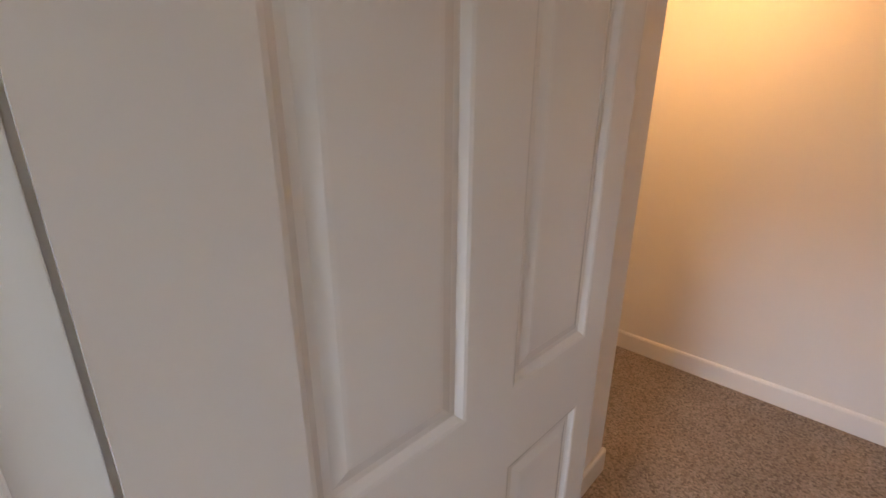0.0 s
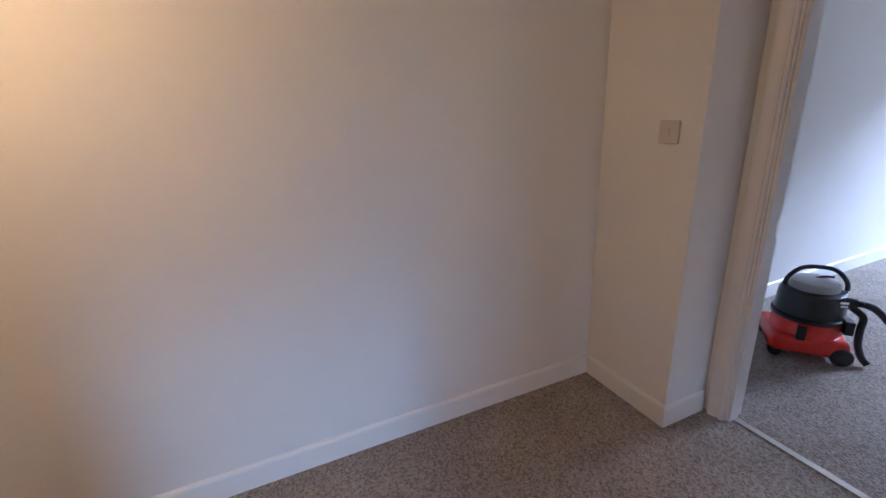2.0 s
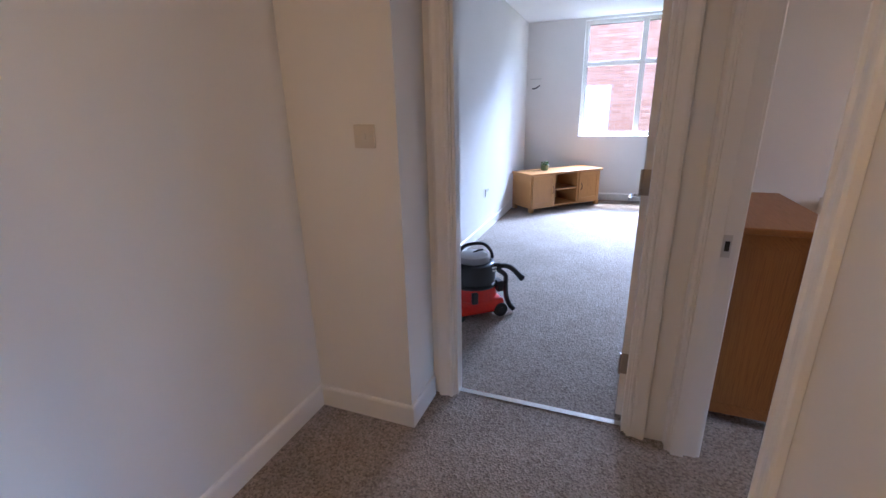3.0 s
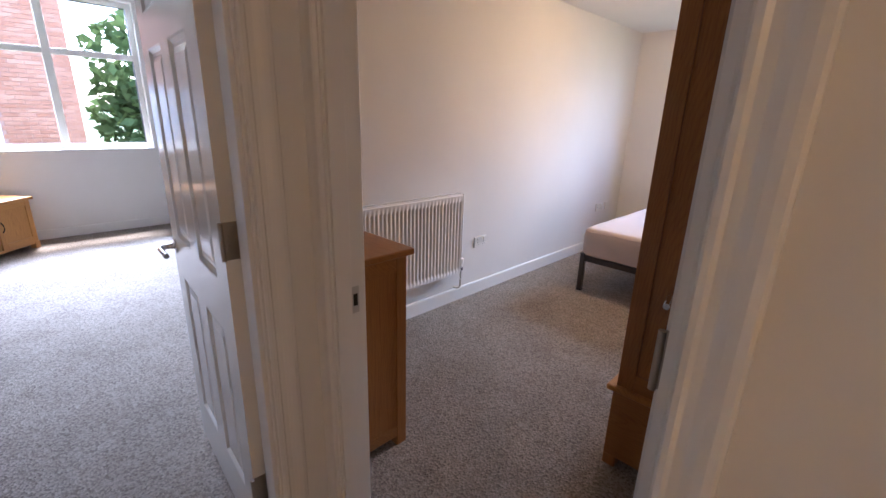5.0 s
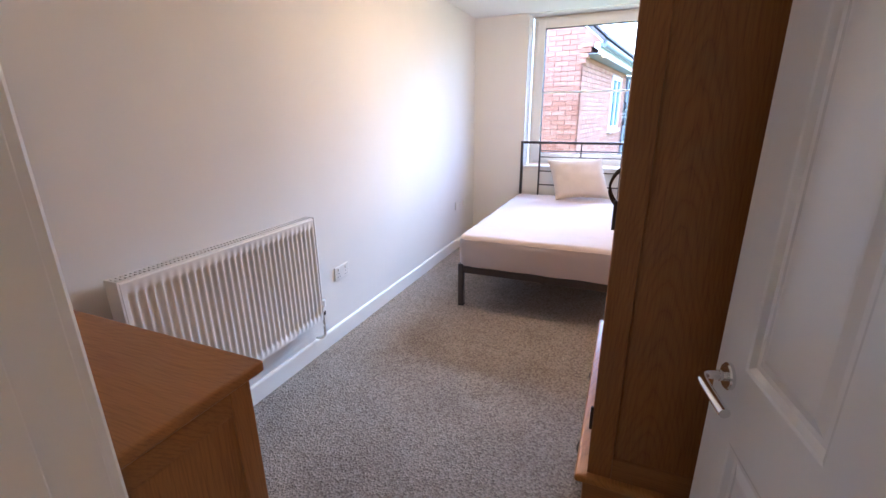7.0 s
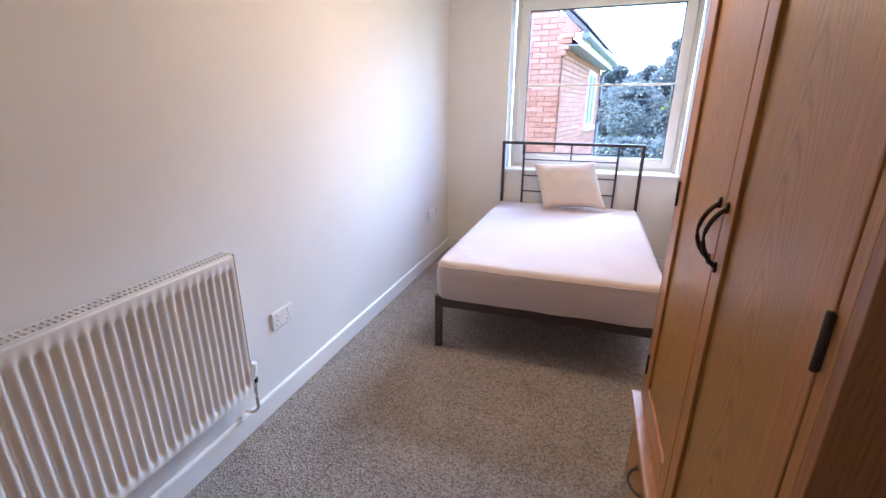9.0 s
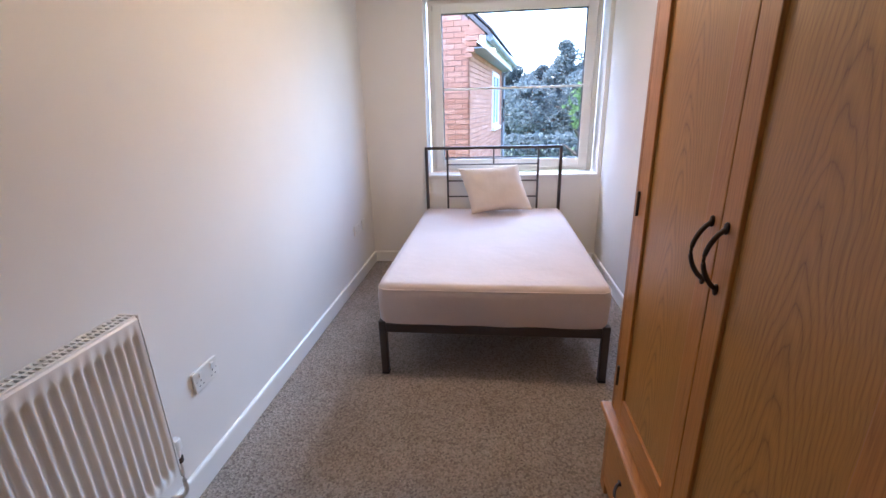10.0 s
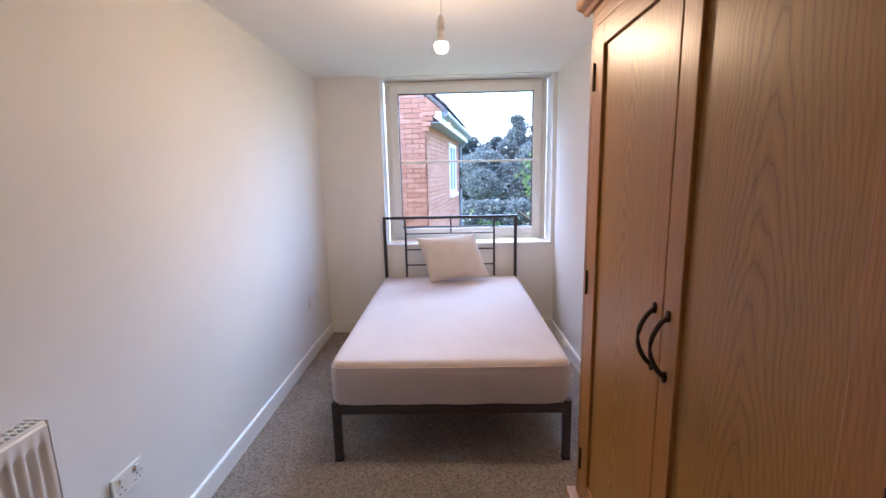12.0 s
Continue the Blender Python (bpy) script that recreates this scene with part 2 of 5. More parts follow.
def glassmat(name, tint):
    m = bpy.data.materials.new(name)
    m.use_nodes = True
    t = m.node_tree
    t.nodes.clear()
    out = t.nodes.new("ShaderNodeOutputMaterial")
    tr = t.nodes.new("ShaderNodeBsdfTransparent")
    tr.inputs[0].default_value = (*tint, 1)
    gl = t.nodes.new("ShaderNodeBsdfGlossy")
    gl.inputs["Roughness"].default_value = 0.02
    fr = t.nodes.new("ShaderNodeFresnel")
    fr.inputs[0].default_value = 1.45
    mx = t.nodes.new("ShaderNodeMixShader")
    t.links.new(fr.outputs[0], mx.inputs[0])
    t.links.new(tr.outputs[0], mx.inputs[1])
    t.links.new(gl.outputs[0], mx.inputs[2])
    t.links.new(mx.outputs[0], out.inputs[0])
    return m

# grey tint darkens the bright view outside; light level put into the glass colour
M_GLASS = glassmat("dimmed_glazing", (0.43, 0.44, 0.46))

def glow(name, colour, strength):
    m, t, b = mat(name, (0.9, 0.85, 0.75), 0.4)
    b.inputs["Emission Color"].default_value = (*colour, 1)
    b.inputs["Emission Strength"].default_value = strength
    return m

M_BULB = glow("bulb_glow", (1.0, 0.66, 0.35), 29.0)
M_HALLBULB = glow("hall_bulb_glow", (1.0, 0.58, 0.24), 15.0)

# ---- mesh helpers ----
def part(name, bm, material, parent=None, label="", smooth=False):
    me = bpy.data.meshes.new(name)
    bmesh.ops.recalc_face_normals(bm, faces=bm.faces[:])
    if smooth:
        for f in bm.faces:
            f.smooth = True
    bm.to_mesh(me)
    bm.free()
    me.materials.append(material)
    if smooth:
        me.set_sharp_from_angle(angle=radians(38))
    ob = new(name, me)
    if parent is not None:
        ob.parent = parent
    if label:
        ob["label"] = label
    return ob

def empty(name, m=None, label="", category="", group="", kind=""):
    ob = new(name)
    ob.empty_display_size = 0.1
    if m is not None:
        ob.matrix_world = m
    return tagged(ob, label, category, group, kind)

def bx(bm, x0, x1, y0, y1, z0, z1, bevel=0.0, seg=2, m=None):
    """A box, its edges rounded by bevel, added to bm."""
    t = bmesh.new()
    mm = Matrix.Translation(((x0 + x1) / 2, (y0 + y1) / 2, (z0 + z1) / 2)) @ Matrix.Diagonal((abs(x1 - x0), abs(y1 - y0), abs(z1 - z0), 1))
    bmesh.ops.create_cube(t, size=1, matrix=mm)
    if bevel > 0:
        bmesh.ops.bevel(t, geom=t.edges[:], offset=bevel, segments=seg, profile=0.6, affect="EDGES", clamp_overlap=True)
    merge(bm, t, m)
    return bm

def merge(bm, t, m=None):
    if m is not None:
        bmesh.ops.transform(t, matrix=m, verts=t.verts[:])
    me = bpy.data.meshes.new("tmp")
    t.to_mesh(me)
    t.free()
    bm.from_mesh(me)
    bpy.data.meshes.remove(me)

def box(name, x0, x1, y0, y1, z0, z1, material, parent=None, label="", bevel=0.002):
    return part(name, bx(bmesh.new(), x0, x1, y0, y1, z0, z1, bevel), material, parent, label)

def tube(bm, pts, r, sides=12, cap=True):
    """A round bar along pts."""
    pts = [Vector(p) for p in pts]
    rings = []
    for i, p in enumerate(pts):
        d = (pts[min(i + 1, len(pts) - 1)] - pts[max(i - 1, 0)]).normalized()
        q = d.to_track_quat("Z", "Y")
        rr = r[i] if isinstance(r, (list, tuple)) else r
        rings.append([bm.verts.new(p + q @ Vector((rr * math.cos(a), rr * math.sin(a), 0))) for a in (2 * math.pi * k / sides for k in range(sides))])
    for a, b in zip(rings, rings[1:]):
        for k in range(sides):
            bm.faces.new((a[k], a[(k + 1) % sides], b[(k + 1) % sides], b[k]))
    if cap:
        bm.faces.new(rings[0][::-1])
        bm.faces.new(rings[-1])
    return bm

def lathe(bm, profile, sides=32, m=None):
    """Turns rows of (radius, z) about the z axis."""
    t = bmesh.new()
    rings = []
    for r, z in profile:
        rings.append([t.verts.new((max(r, 1e-4) * math.cos(a), max(r, 1e-4) * math.sin(a), z)) for a in (2 * math.pi * k / sides for k in range(sides))])
    for a, b in zip(rings, rings[1:]):
        for k in range(sides):
            t.faces.new((a[k], a[(k + 1) % sides], b[(k + 1) % sides], b[k]))
    t.faces.new(rings[0][::-1])
    t.faces.new(rings[-1])
    merge(bm, t, m)
    return bm

def curve_pts(pts, n=8):
    """Points of a smooth line through pts."""
    pts = [Vector(p) for p in pts]
    out = []
    for i in range(len(pts) - 1):
        p0, p1, p2, p3 = pts[max(i - 1, 0)], pts[i], pts[i + 1], pts[min(i + 2, len(pts) - 1)]
        for k in range(n):
            s = k / n
            out.append(0.5 * ((2 * p1) + (p2 - p0) * s + (2 * p0 - 5 * p1 + 4 * p2 - p3) * s * s + (3 * p1 - p0 - 3 * p2 + p3) * s ** 3))
    out.append(pts[-1])
    return out

def extrude_profile(bm, prof, p0, p1, out, up):
    """Sweeps the outline prof (along out, along up) from p0 to p1."""
    p0, p1, out, up = Vector(p0), Vector(p1), Vector(out), Vector(up)
    a = [bm.verts.new(p0 + out * u + up * v) for u, v in prof]
    b = [bm.verts.new(p1 + out * u + up * v) for u, v in prof]
    n = len(prof)
    for k in range(n):
        bm.faces.new((a[k], a[(k + 1) % n], b[(k + 1) % n], b[k]))
    bm.faces.new(a[::-1])
    bm.faces.new(b)
    return bm

# ---- the rooms ----
H, HL = 2.335, 2.54
TOP = 2.75

def wall(name, *boxes, material=None):
    bm = bmesh.new()
    for b in boxes:
        bx(bm, *b)
    return tagged(part(name, bm, material or M_WALL), "off-white painted plaster wall", "wall", kind="structure")

wall("wall_bedroom_left", (-0.12, 0, 0.04, 4.58, 0, TOP))
wall("wall_bedroom_right", (2.12, 2.24, 0.04, 4.58, 0, TOP))
wall("wall_bedroom_window", (-0.12, 0.565, 4.58, 4.86, 0, TOP), (0.565, 2.085, 4.58, 4.86, 0, 0.83), (2.085, 2.24, 4.58, 4.86, 0, TOP), (0.565, 2.085, 4.58, 4.86, 2.328, TOP))
wall("wall_hall_north", (-0.12, 1.165, -0.057, 0.04, 0, TOP), (1.165, 2.055, -0.057, 0.04, 2.03, TOP), (2.055, 2.57, -0.057, 0.04, 0, TOP))
wall("wall_lounge_door", (1.03, 1.14, -0.19, -0.057, 0, TOP), (1.03, 1.14, -1.04, -0.19, 2.03, TOP), (1.03, 1.14, -1.70, -1.04, 0, TOP))
wall("wall_switch", (1.14, 1.404, -1.596, -1.112, 0, TOP))
wall("wall_hall_south", (1.14, 4.7, -1.71, -1.596, 0, TOP))
wall("wall_entrance_east", (3.505, 3.62, -0.60, 0.80, 0, TOP))
wall("wall_hall_east", (3.62, 4.7, -0.60, -0.48, 0, TOP))
wall("wall_hall_end", (4.7, 4.82, -1.71, -0.48, 0, TOP))
wall("wall_entrance_west", (2.45, 2.57, 0.04, 0.80, 0, TOP))
wall("wall_entrance_door", (2.45, 2.585, 0.80, 0.92, 0, TOP), (2.585, 3.415, 0.80, 0.92, 2.03, TOP), (3.415, 4.7, 0.80, 0.92, 0, TOP))
# unseen lobby added behind the start; its window opening admits daylight
wall("wall_lobby", (2.45, 2.57, 0.92, 3.0, 0, TOP), (4.7, 4.82, 0.80, 3.12, 0, TOP), (2.45, 2.75, 3.0, 3.12, 0, TOP), (4.4, 4.7, 3.0, 3.12, 0, TOP), (2.75, 4.4, 3.0, 3.12, 0, 0.9), (2.75, 4.4, 3.0, 3.12, 2.15, TOP))
wall("wall_lounge_south", (-4.1, 1.03, -1.82, -1.70, 0, TOP))
wall("wall_lounge_end", (-4.3, -4.1, -1.82, -0.90, 0, TOP), (-4.3, -4.1, -0.90, 0.68, 0, 0.93), (-4.3, -4.1, 0.68, 3.1, 0, TOP), (-4.3, -4.1, -0.90, 0.68, 2.51, TOP))
wall("wall_lounge_north", (-4.1, -0.12, 3.0, 3.1, 0, TOP))

def flat(name, material, label, category, *boxes):
    bm = bmesh.new()
    for b in boxes:
        bx(bm, *b)
    return tagged(part(name, bm, material), label, category, kind="structure")

CL = "flecked grey-brown twist pile carpet"
flat("floor_bedroom", M_CARPET, CL, "carpet", (-0.12, 2.3, 0.005, 4.86, -0.12, 0))
flat("floor_hall", M_CARPET, CL, "carpet", (1.088, 4.82, -1.71, 0.005, -0.12, 0), (2.3, 4.82, 0.005, 3.12, -0.12, 0))
flat("floor_lounge", M_CARPET, CL, "carpet", (-4.3, 1.088, -1.82, 0.005, -0.12, 0), (-4.3, -0.12, 0.005, 3.1, -0.12, 0))
flat("ceiling_bedroom", M_CEIL, "plain white painted ceiling", "ceiling", (0.0, 2.12, 0.04, 4.58, H, H + 0.05))
flat("ceiling_hall", M_CEIL, "plain white painted ceiling", "ceiling", (1.14, 4.7, -1.596, -0.057, H, H + 0.05), (2.57, 4.7, -0.057, 3.0, H + 0.002, H + 0.052))
flat("ceiling_lounge", M_CEIL, "plain white painted ceiling", "ceiling", (-4.1, 1.03, -1.70, -0.057, HL, HL + 0.05), (-4.1, -0.12, -0.057, 3.0, HL, HL + 0.05))
# unseen slab above the ceilings, added to close the rooms from the sky
flat("roof", M_TILE, "unseen flat slab over the rooms", "roof", (-4.5, 5.0, -2.0, 5.0, TOP, TOP + 0.1))

SKIRT = [(0, 0), (0.015, 0), (0.015, 0.092), (0.012, 0.1), (0.007, 0.104), (0, 0.104)]

def skirting(p0, p1, out):
    bm = extrude_profile(bmesh.new(), SKIRT, (*p0, 0), (*p1, 0), (*out, 0), (0, 0, 1))
    return tagged(part("baseboard", bm, M_TRIM), "white gloss painted skirting board", "skirting", kind="structure")

for p0, p1, out in [
    ((0, 0.04), (0, 4.58), (1, 0)), ((0.015, 4.58), (2.105, 4.58), (0, -1)), ((2.12, 0.04), (2.12, 4.58), (-1, 0)),
    ((0.015, 0.04), (1.11, 0.04), (0, 1)), ((1.404, -1.596), (4.7, -1.596), (0, 1)), ((1.404, -1.581), (1.404, -1.112), (1, 0)),
    ((1.16, -1.112), (1.419, -1.112), (0, 1)), ((2.104, -0.057), (2.585, -0.057), (0, -1)), ((2.57, -0.057), (2.57, 0.0), (1, 0)),
    ((3.505, -0.615), (3.505, 0.78), (-1, 0)), ((3.505, -0.60), (4.7, -0.60), (0, -1)), ((-4.1, -1.70), (1.03, -1.70), (0, 1)),
    ((-4.1, -1.685), (-4.1, 3.0), (1, 0)), ((-0.12, -0.057), (-0.12, 3.0), (-1, 0)), ((-0.135, -0.057), (1.03, -0.057), (0, -1)),
    ((1.03, -1.685), (1.03, -1.115), (-1, 0))]:
    skirting(p0, p1, out)

# ---- doors ----
def panel_ring(bm, x0, x1, z0, z1, y, side):
    """A moulded door panel: groove, bevel and raised field, on the face y of a door skin."""
    steps = [(0, 0), (0.006, 0.0015), (0.016, 0.009), (0.026, 0.009), (0.044, 0.0035), (0.05, 0.003)]
    rings = []
    for inset, deep in steps:
        yy = y - side * deep
        rings.append([bm.verts.new(p) for p in ((x0 + inset, yy, z0 + inset), (x1 - inset, yy, z0 + inset), (x1 - inset, yy, z1 - inset), (x0 + inset, yy, z1 - inset))])
    for a, b in zip(rings, rings[1:]):
        for k in range(4):
            bm.faces.new((a[k], a[(k + 1) % 4], b[(k + 1) % 4], b[k]))
    bm.faces.new(rings[-1])

def leaf_mesh(w, h, t=0.04, z0=0.008, shift=0.0):
    """A six-panel door leaf from x=0 to w, its faces at y=0 and y=-t."""
    bm = bmesh.new()
    pw = (w - 0.33) / 2
    xs = [0] + [x + shift for x in (0.11, 0.11 + pw, 0.22 + pw, 0.22 + 2 * pw)] + [w]
    zs = [z0, 0.21, 0.78, 0.94, 1.575, 1.675, 1.86, h]
    for y, side in ((0.0, 1), (-t, -1)):
        for i in range(5):
            for j in range(7):
                a, b, c, d = xs[i], xs[i + 1], zs[j], zs[j + 1]
                if i in (1, 3) and j in (1, 3, 5):
                    panel_ring(bm, a, b, c, d, y, side)
                else:
                    bm.faces.new([bm.verts.new(p) for p in ((a, y, c), (b, y, c), (b, y, d), (a, y, d))])
    for q in (((0, 0, z0), (0, -t, z0), (0, -t, h), (0, 0, h)), ((w, 0, z0), (w, -t, z0), (w, -t, h), (w, 0, h)),
              ((0, 0, z0), (w, 0, z0), (w, -t, z0), (0, -t, z0)), ((0, 0, h), (w, 0, h), (w, -t, h), (0, -t, h))):
        bm.faces.new([bm.verts.new(p) for p in q])
    bmesh.ops.remove_doubles(bm, verts=bm.verts[:], dist=0.0002)
    return bm

def lever(bm, x, y, side, toward=-1, z=0.895):
    """A round rose and a lever bent along the door."""
    lathe(bm, [(0.027, 0), (0.027, 0.006), (0.024, 0.009), (0.0105, 0.0095), (0.0105, 0.02)], 28, Matrix.Translation((x, y, z)) @ Matrix.Rotation(radians(-90 * side), 4, "X"))
    tube(bm, curve_pts([(x, y + side * 0.015, z), (x, y + side * 0.042, z), (x + toward * 0.016, y + side * 0.055, z), (x + toward * 0.06, y + side * 0.056, z), (x + toward * 0.125, y + side * 0.054, z)], 5), 0.0095, 12)
    return bm

def door(name, m, w, label, handles=True, hinge_z=(0.275, 1.045, 1.78), shift=0.0):
    d = empty(name, None, label, "door", kind="structure")
    leaf = part("leaf", leaf_mesh(w, 1.985, shift=shift), M_DOOR, d, "white gloss moulded six-panel leaf")
    leaf.matrix_world = m
    if handles:
        for side, y in ((1, 0.0), (-1, -0.04)):
            part("handle", lever(bmesh.new(), w - 0.062, y, side), M_CHROME, leaf, "chrome lever handle on a round rose", True)
        box("latch_plate", w - 0.0005, w + 0.0012, -0.032, -0.008, 0.835, 0.955, M_STEEL, leaf, "steel latch plate", 0.0004)
    for z in hinge_z:
        bm = bx(bmesh.new(), -0.0015, 0.0, -0.036, -0.001, z - 0.05, z + 0.05, 0.0005)
        tube(bm, [(-0.005, 0.004, z - 0.05), (-0.005, 0.004, z + 0.05)], 0.006, 10)
        for k in (-0.035, -0.012, 0.012, 0.035):
            lathe(bm, [(0.004, 0), (0.003, 0.0008)], 10, Matrix.Translation((-0.0015, -0.024 if k * k > 0.0005 else -0.012, z + k)) @ Matrix.Rotation(radians(-90), 4, "Y"))
        part("hinge", bm, M_HINGE, leaf, "tarnished steel butt hinge", True)
    return d

ARCH = [(0, 0), (0, 0.011), (0.004, 0.015), (0.012, 0.0155), (0.018, 0.011), (0.030, 0.012), (0.044, 0.017), (0.056, 0.0195), (0.066, 0.018), (0.070, 0.013), (0.070, 0)]

def architrave(parent, x0, x1, h, face, axis, out):
    """Moulded casing round an opening from x0 to x1 along axis, on the wall face, standing out along out."""
    ax = Vector((1, 0, 0)) if axis == "x" else Vector((0, 1, 0))
    o = Vector(out)
    base = Vector((0, face, 0)) if axis == "x" else Vector((face, 0, 0))
    for a, s in ((x0, -1), (x1, 1)):
        p = base + ax * a
        part("architrave", extrude_profile(bmesh.new(), ARCH, p, p + Vector((0, 0, h + 0.07)), ax * s, o), M_TRIM, parent)
    p0, p1 = base + ax * x0 + Vector((0, 0, h)), base + ax * x1 + Vector((0, 0, h))
    part("architrave", extrude_profile(bmesh.new(), ARCH, p0, p1, (0, 0, 1), o), M_TRIM, parent)

def lining(parent, x0, x1, f0, f1, h, axis, stop0, stop1, jamb=0.03):
    """Jambs, head and door stops between the wall faces f0 and f1."""
    def put(name, a, b, c, d, e, f):
        if axis == "x":
            return box(name, a, b, c, d, e, f, M_TRIM, parent, "", 0.0015)
        return box(name, c, d, a, b, e, f, M_TRIM, parent, "", 0.0015)
    put("jamb", x0 - jamb, x0, f0, f1, 0, h + jamb)
    put("jamb", x1, x1 + jamb, f0, f1, 0, h + jamb)
    put("head", x0, x1, f0, f1, h, h + jamb)
    put("door_stop", x0, x0 + 0.013, stop0, stop1, 0, h)
    put("door_stop", x1 - 0.013, x1, stop0, stop1, 0, h)

d1 = door("door_1", pose(1.985, 0.038, 0, 0, 0, 100.6), 0.80, "white six-panel bedroom door standing open")
lining(d1, 1.195, 2.025, -0.059, 0.042, 2.0, "x", -0.052, -0.004)
architrave(d1, 1.188, 2.032, 2.0, -0.058, "x", (0, -1, 0))
architrave(d1, 1.188, 2.032, 2.0, 0.041, "x", (0, 1, 0))
bm = bx(bmesh.new(), 1.195, 1.1965, -0.003, 0.026, 0.85, 0.93, 0.0004)
bx(bm, 1.195, 1.1985, -0.003, 0.006, 0.862, 0.918, 0.0004)
part("strike_plate", bm, M_STEEL, d1, "satin steel strike plate")
# no cut hole: a dark pad carries its shade as colour
box("strike_hole", 1.1955, 1.1972, 0.005, 0.021, 0.872, 0.908, M_DARK, d1, "", 0.0002)

d2 = door("door_2", pose(1.03, -0.262, 0, 0, 0, 176), 0.755, "white six-panel lounge door standing open", True, (0.275, 1.072, 1.80))
lining(d2, -1.003, -0.225, 1.028, 1.142, 2.0, "y", 1.07, 1.13)
architrave(d2, -1.010, -0.218, 2.0, 1.141, "y", (1, 0, 0))
architrave(d2, -1.010, -0.218, 2.0, 1.029, "y", (-1, 0, 0))
for z in (0.275, 1.072, 1.80):
    box("hinge", 1.031, 1.067, -0.2268, -0.225, z - 0.05, z + 0.05, M_HINGE, d2, "tarnished steel butt hinge", 0.0005)
box("threshold_strip", 1.072, 1.104, -1.003, -0.225, 0.0, 0.006, M_CHROME, d2, "bright metal carpet threshold strip", 0.002)
box("strike_plate", 1.035, 1.062, -1.003, -1.0015, 0.85, 0.93, M_STEEL, d2, "satin steel strike plate", 0.0004)

d3 = door("door_3", pose(3.381, 0.793, 0, 0, 0, -91.0), 0.802, "white six-panel entrance door folded back", False, (0.275, 1.78), 0.03)
lining(d3, 2.615, 3.385, 0.798, 0.922, 2.0, "x", 0.85, 0.90)
architrave(d3, 2.608, 3.392, 2.0, 0.799, "x", (0, -1, 0))

# casing on the west side of the entrance
cas = empty("door_4", None, "white painted cupboard door frame in the entrance", "door", kind="structure")
architrave(cas, 0.055, 0.70, 2.0, 2.571, "y", (1, 0, 0))
part("leaf", bx(bmesh.new(), 2.5705, 2.578, 0.057, 0.698, 0.008, 1.995, 0.001), M_DOOR, cas, "white flush cupboard leaf")

# ---- windows ----
def sash(parent, axis, a0, a1, f0, f1, z0, z1, w, name="sash"):
    """A plastic frame of four bars of width w, mitred look by butt joints."""
    def put(nm, a, b, e, f, mt, k=0.0, bev=0.005):
        if axis == "x":
            return box(nm, a, b, f0 + k, f1 - k, e, f, mt, parent, "", bev)
        return box(nm, f0 + k, f1 - k, a, b, e, f, mt, parent, "", bev)
    put(name + "_stile", a0, a0 + w, z0, z1, M_PVC)
    put(name + "_stile", a1 - w, a1, z0, z1, M_PVC)
    put(name + "_rail", a0 + w, a1 - w, z0, z0 + w, M_PVC)
    put(name + "_rail", a0 + w, a1 - w, z1 - w, z1, M_PVC)
    g = 0.006
    put("gasket", a0 + w, a0 + w + g, z0 + w, z1 - w, M_SEAL, 0.012, 0.001)
    put("gasket", a1 - w - g, a1 - w, z0 + w, z1 - w, M_SEAL, 0.012, 0.001)
    put("gasket", a0 + w + g, a1 - w - g, z0 + w, z0 + w + g, M_SEAL, 0.012, 0.001)
    put("gasket", a0 + w + g, a1 - w - g, z1 - w - g, z1 - w, M_SEAL, 0.012, 0.001)

def pane(parent, axis, a0, a1, f, z0, z1, lean=0.0):
    bm = bmesh.new()
    pts = [(a0, z0), (a1, z0), (a1, z1), (a0, z1)]
    bm.faces.new([bm.verts.new((u, f - lean * (1 if v == z1 else -1), v) if axis == "x" else (f, u, v)) for u, v in pts])
    p = part("pane", bm, M_GLASS, parent, "double glazing tinted to dim the view out")
    p.visible_shadow = False
    return p

w1 = empty("window_1", None, "white plastic tilting bedroom window with one glazing bar", "window", kind="structure")
sash(w1, "x", 0.58, 2.072, 4.77, 4.84, 0.855, 2.322, 0.045, "frame")
sash(w1, "x", 0.625, 2.02, 4.735, 4.80, 0.893, 2.292, 0.078)
pane(w1, "x", 0.70, 1.945, 4.765, 0.97, 2.215, 0.017)
box("glazing_bar", 0.709, 1.936, 4.757, 4.773, 1.588, 1.606, M_PVC, w1, "thin white glazing bar", 0.004)
bm = bx(bmesh.new(), 1.968, 1.992, 4.728, 4.735, 1.57, 1.63, 0.003)
tube(bm, curve_pts([(1.98, 4.73, 1.6), (1.98, 4.705, 1.6), (1.972, 4.697, 1.6), (1.925, 4.697, 1.602)], 4), 0.007, 8)
part("handle", bm, M_PVC, w1, "white lever window handle", True)
box("hinge_cap", 0.618, 0.632, 4.722, 4.737, 2.235, 2.275, M_STEEL, w1, "grey hinge cover", 0.003)
sill = box("window_sill", 0.566, 2.084, 4.555, 4.77, 0.83, 0.852, M_TRIM, w1, "white painted window board", 0.006)

w2 = empty("window_2", None, "white plastic lounge window of four panes", "window", kind="structure")
sash(w2, "y", -0.90, 0.68, -4.24, -4.18, 0.952, 2.505, 0.05, "frame")
box("mullion", -4.24, -4.175, -0.155, -0.085, 1.002, 2.455, M_PVC, w2, "", 0.005)
box("transom", -4.24, -4.175, -0.85, -0.155, 1.915, 1.975, M_PVC, w2, "", 0.005)
box("transom", -4.24, -4.175, -0.085, 0.63, 1.915, 1.975, M_PVC, w2, "", 0.005)
for a0, a1 in ((-0.85, -0.155), (-0.085, 0.63)):
    for z0, z1 in ((1.002, 1.915), (1.975, 2.455)):
        pane(w2, "y", a0, a1, -4.21, z0, z1)
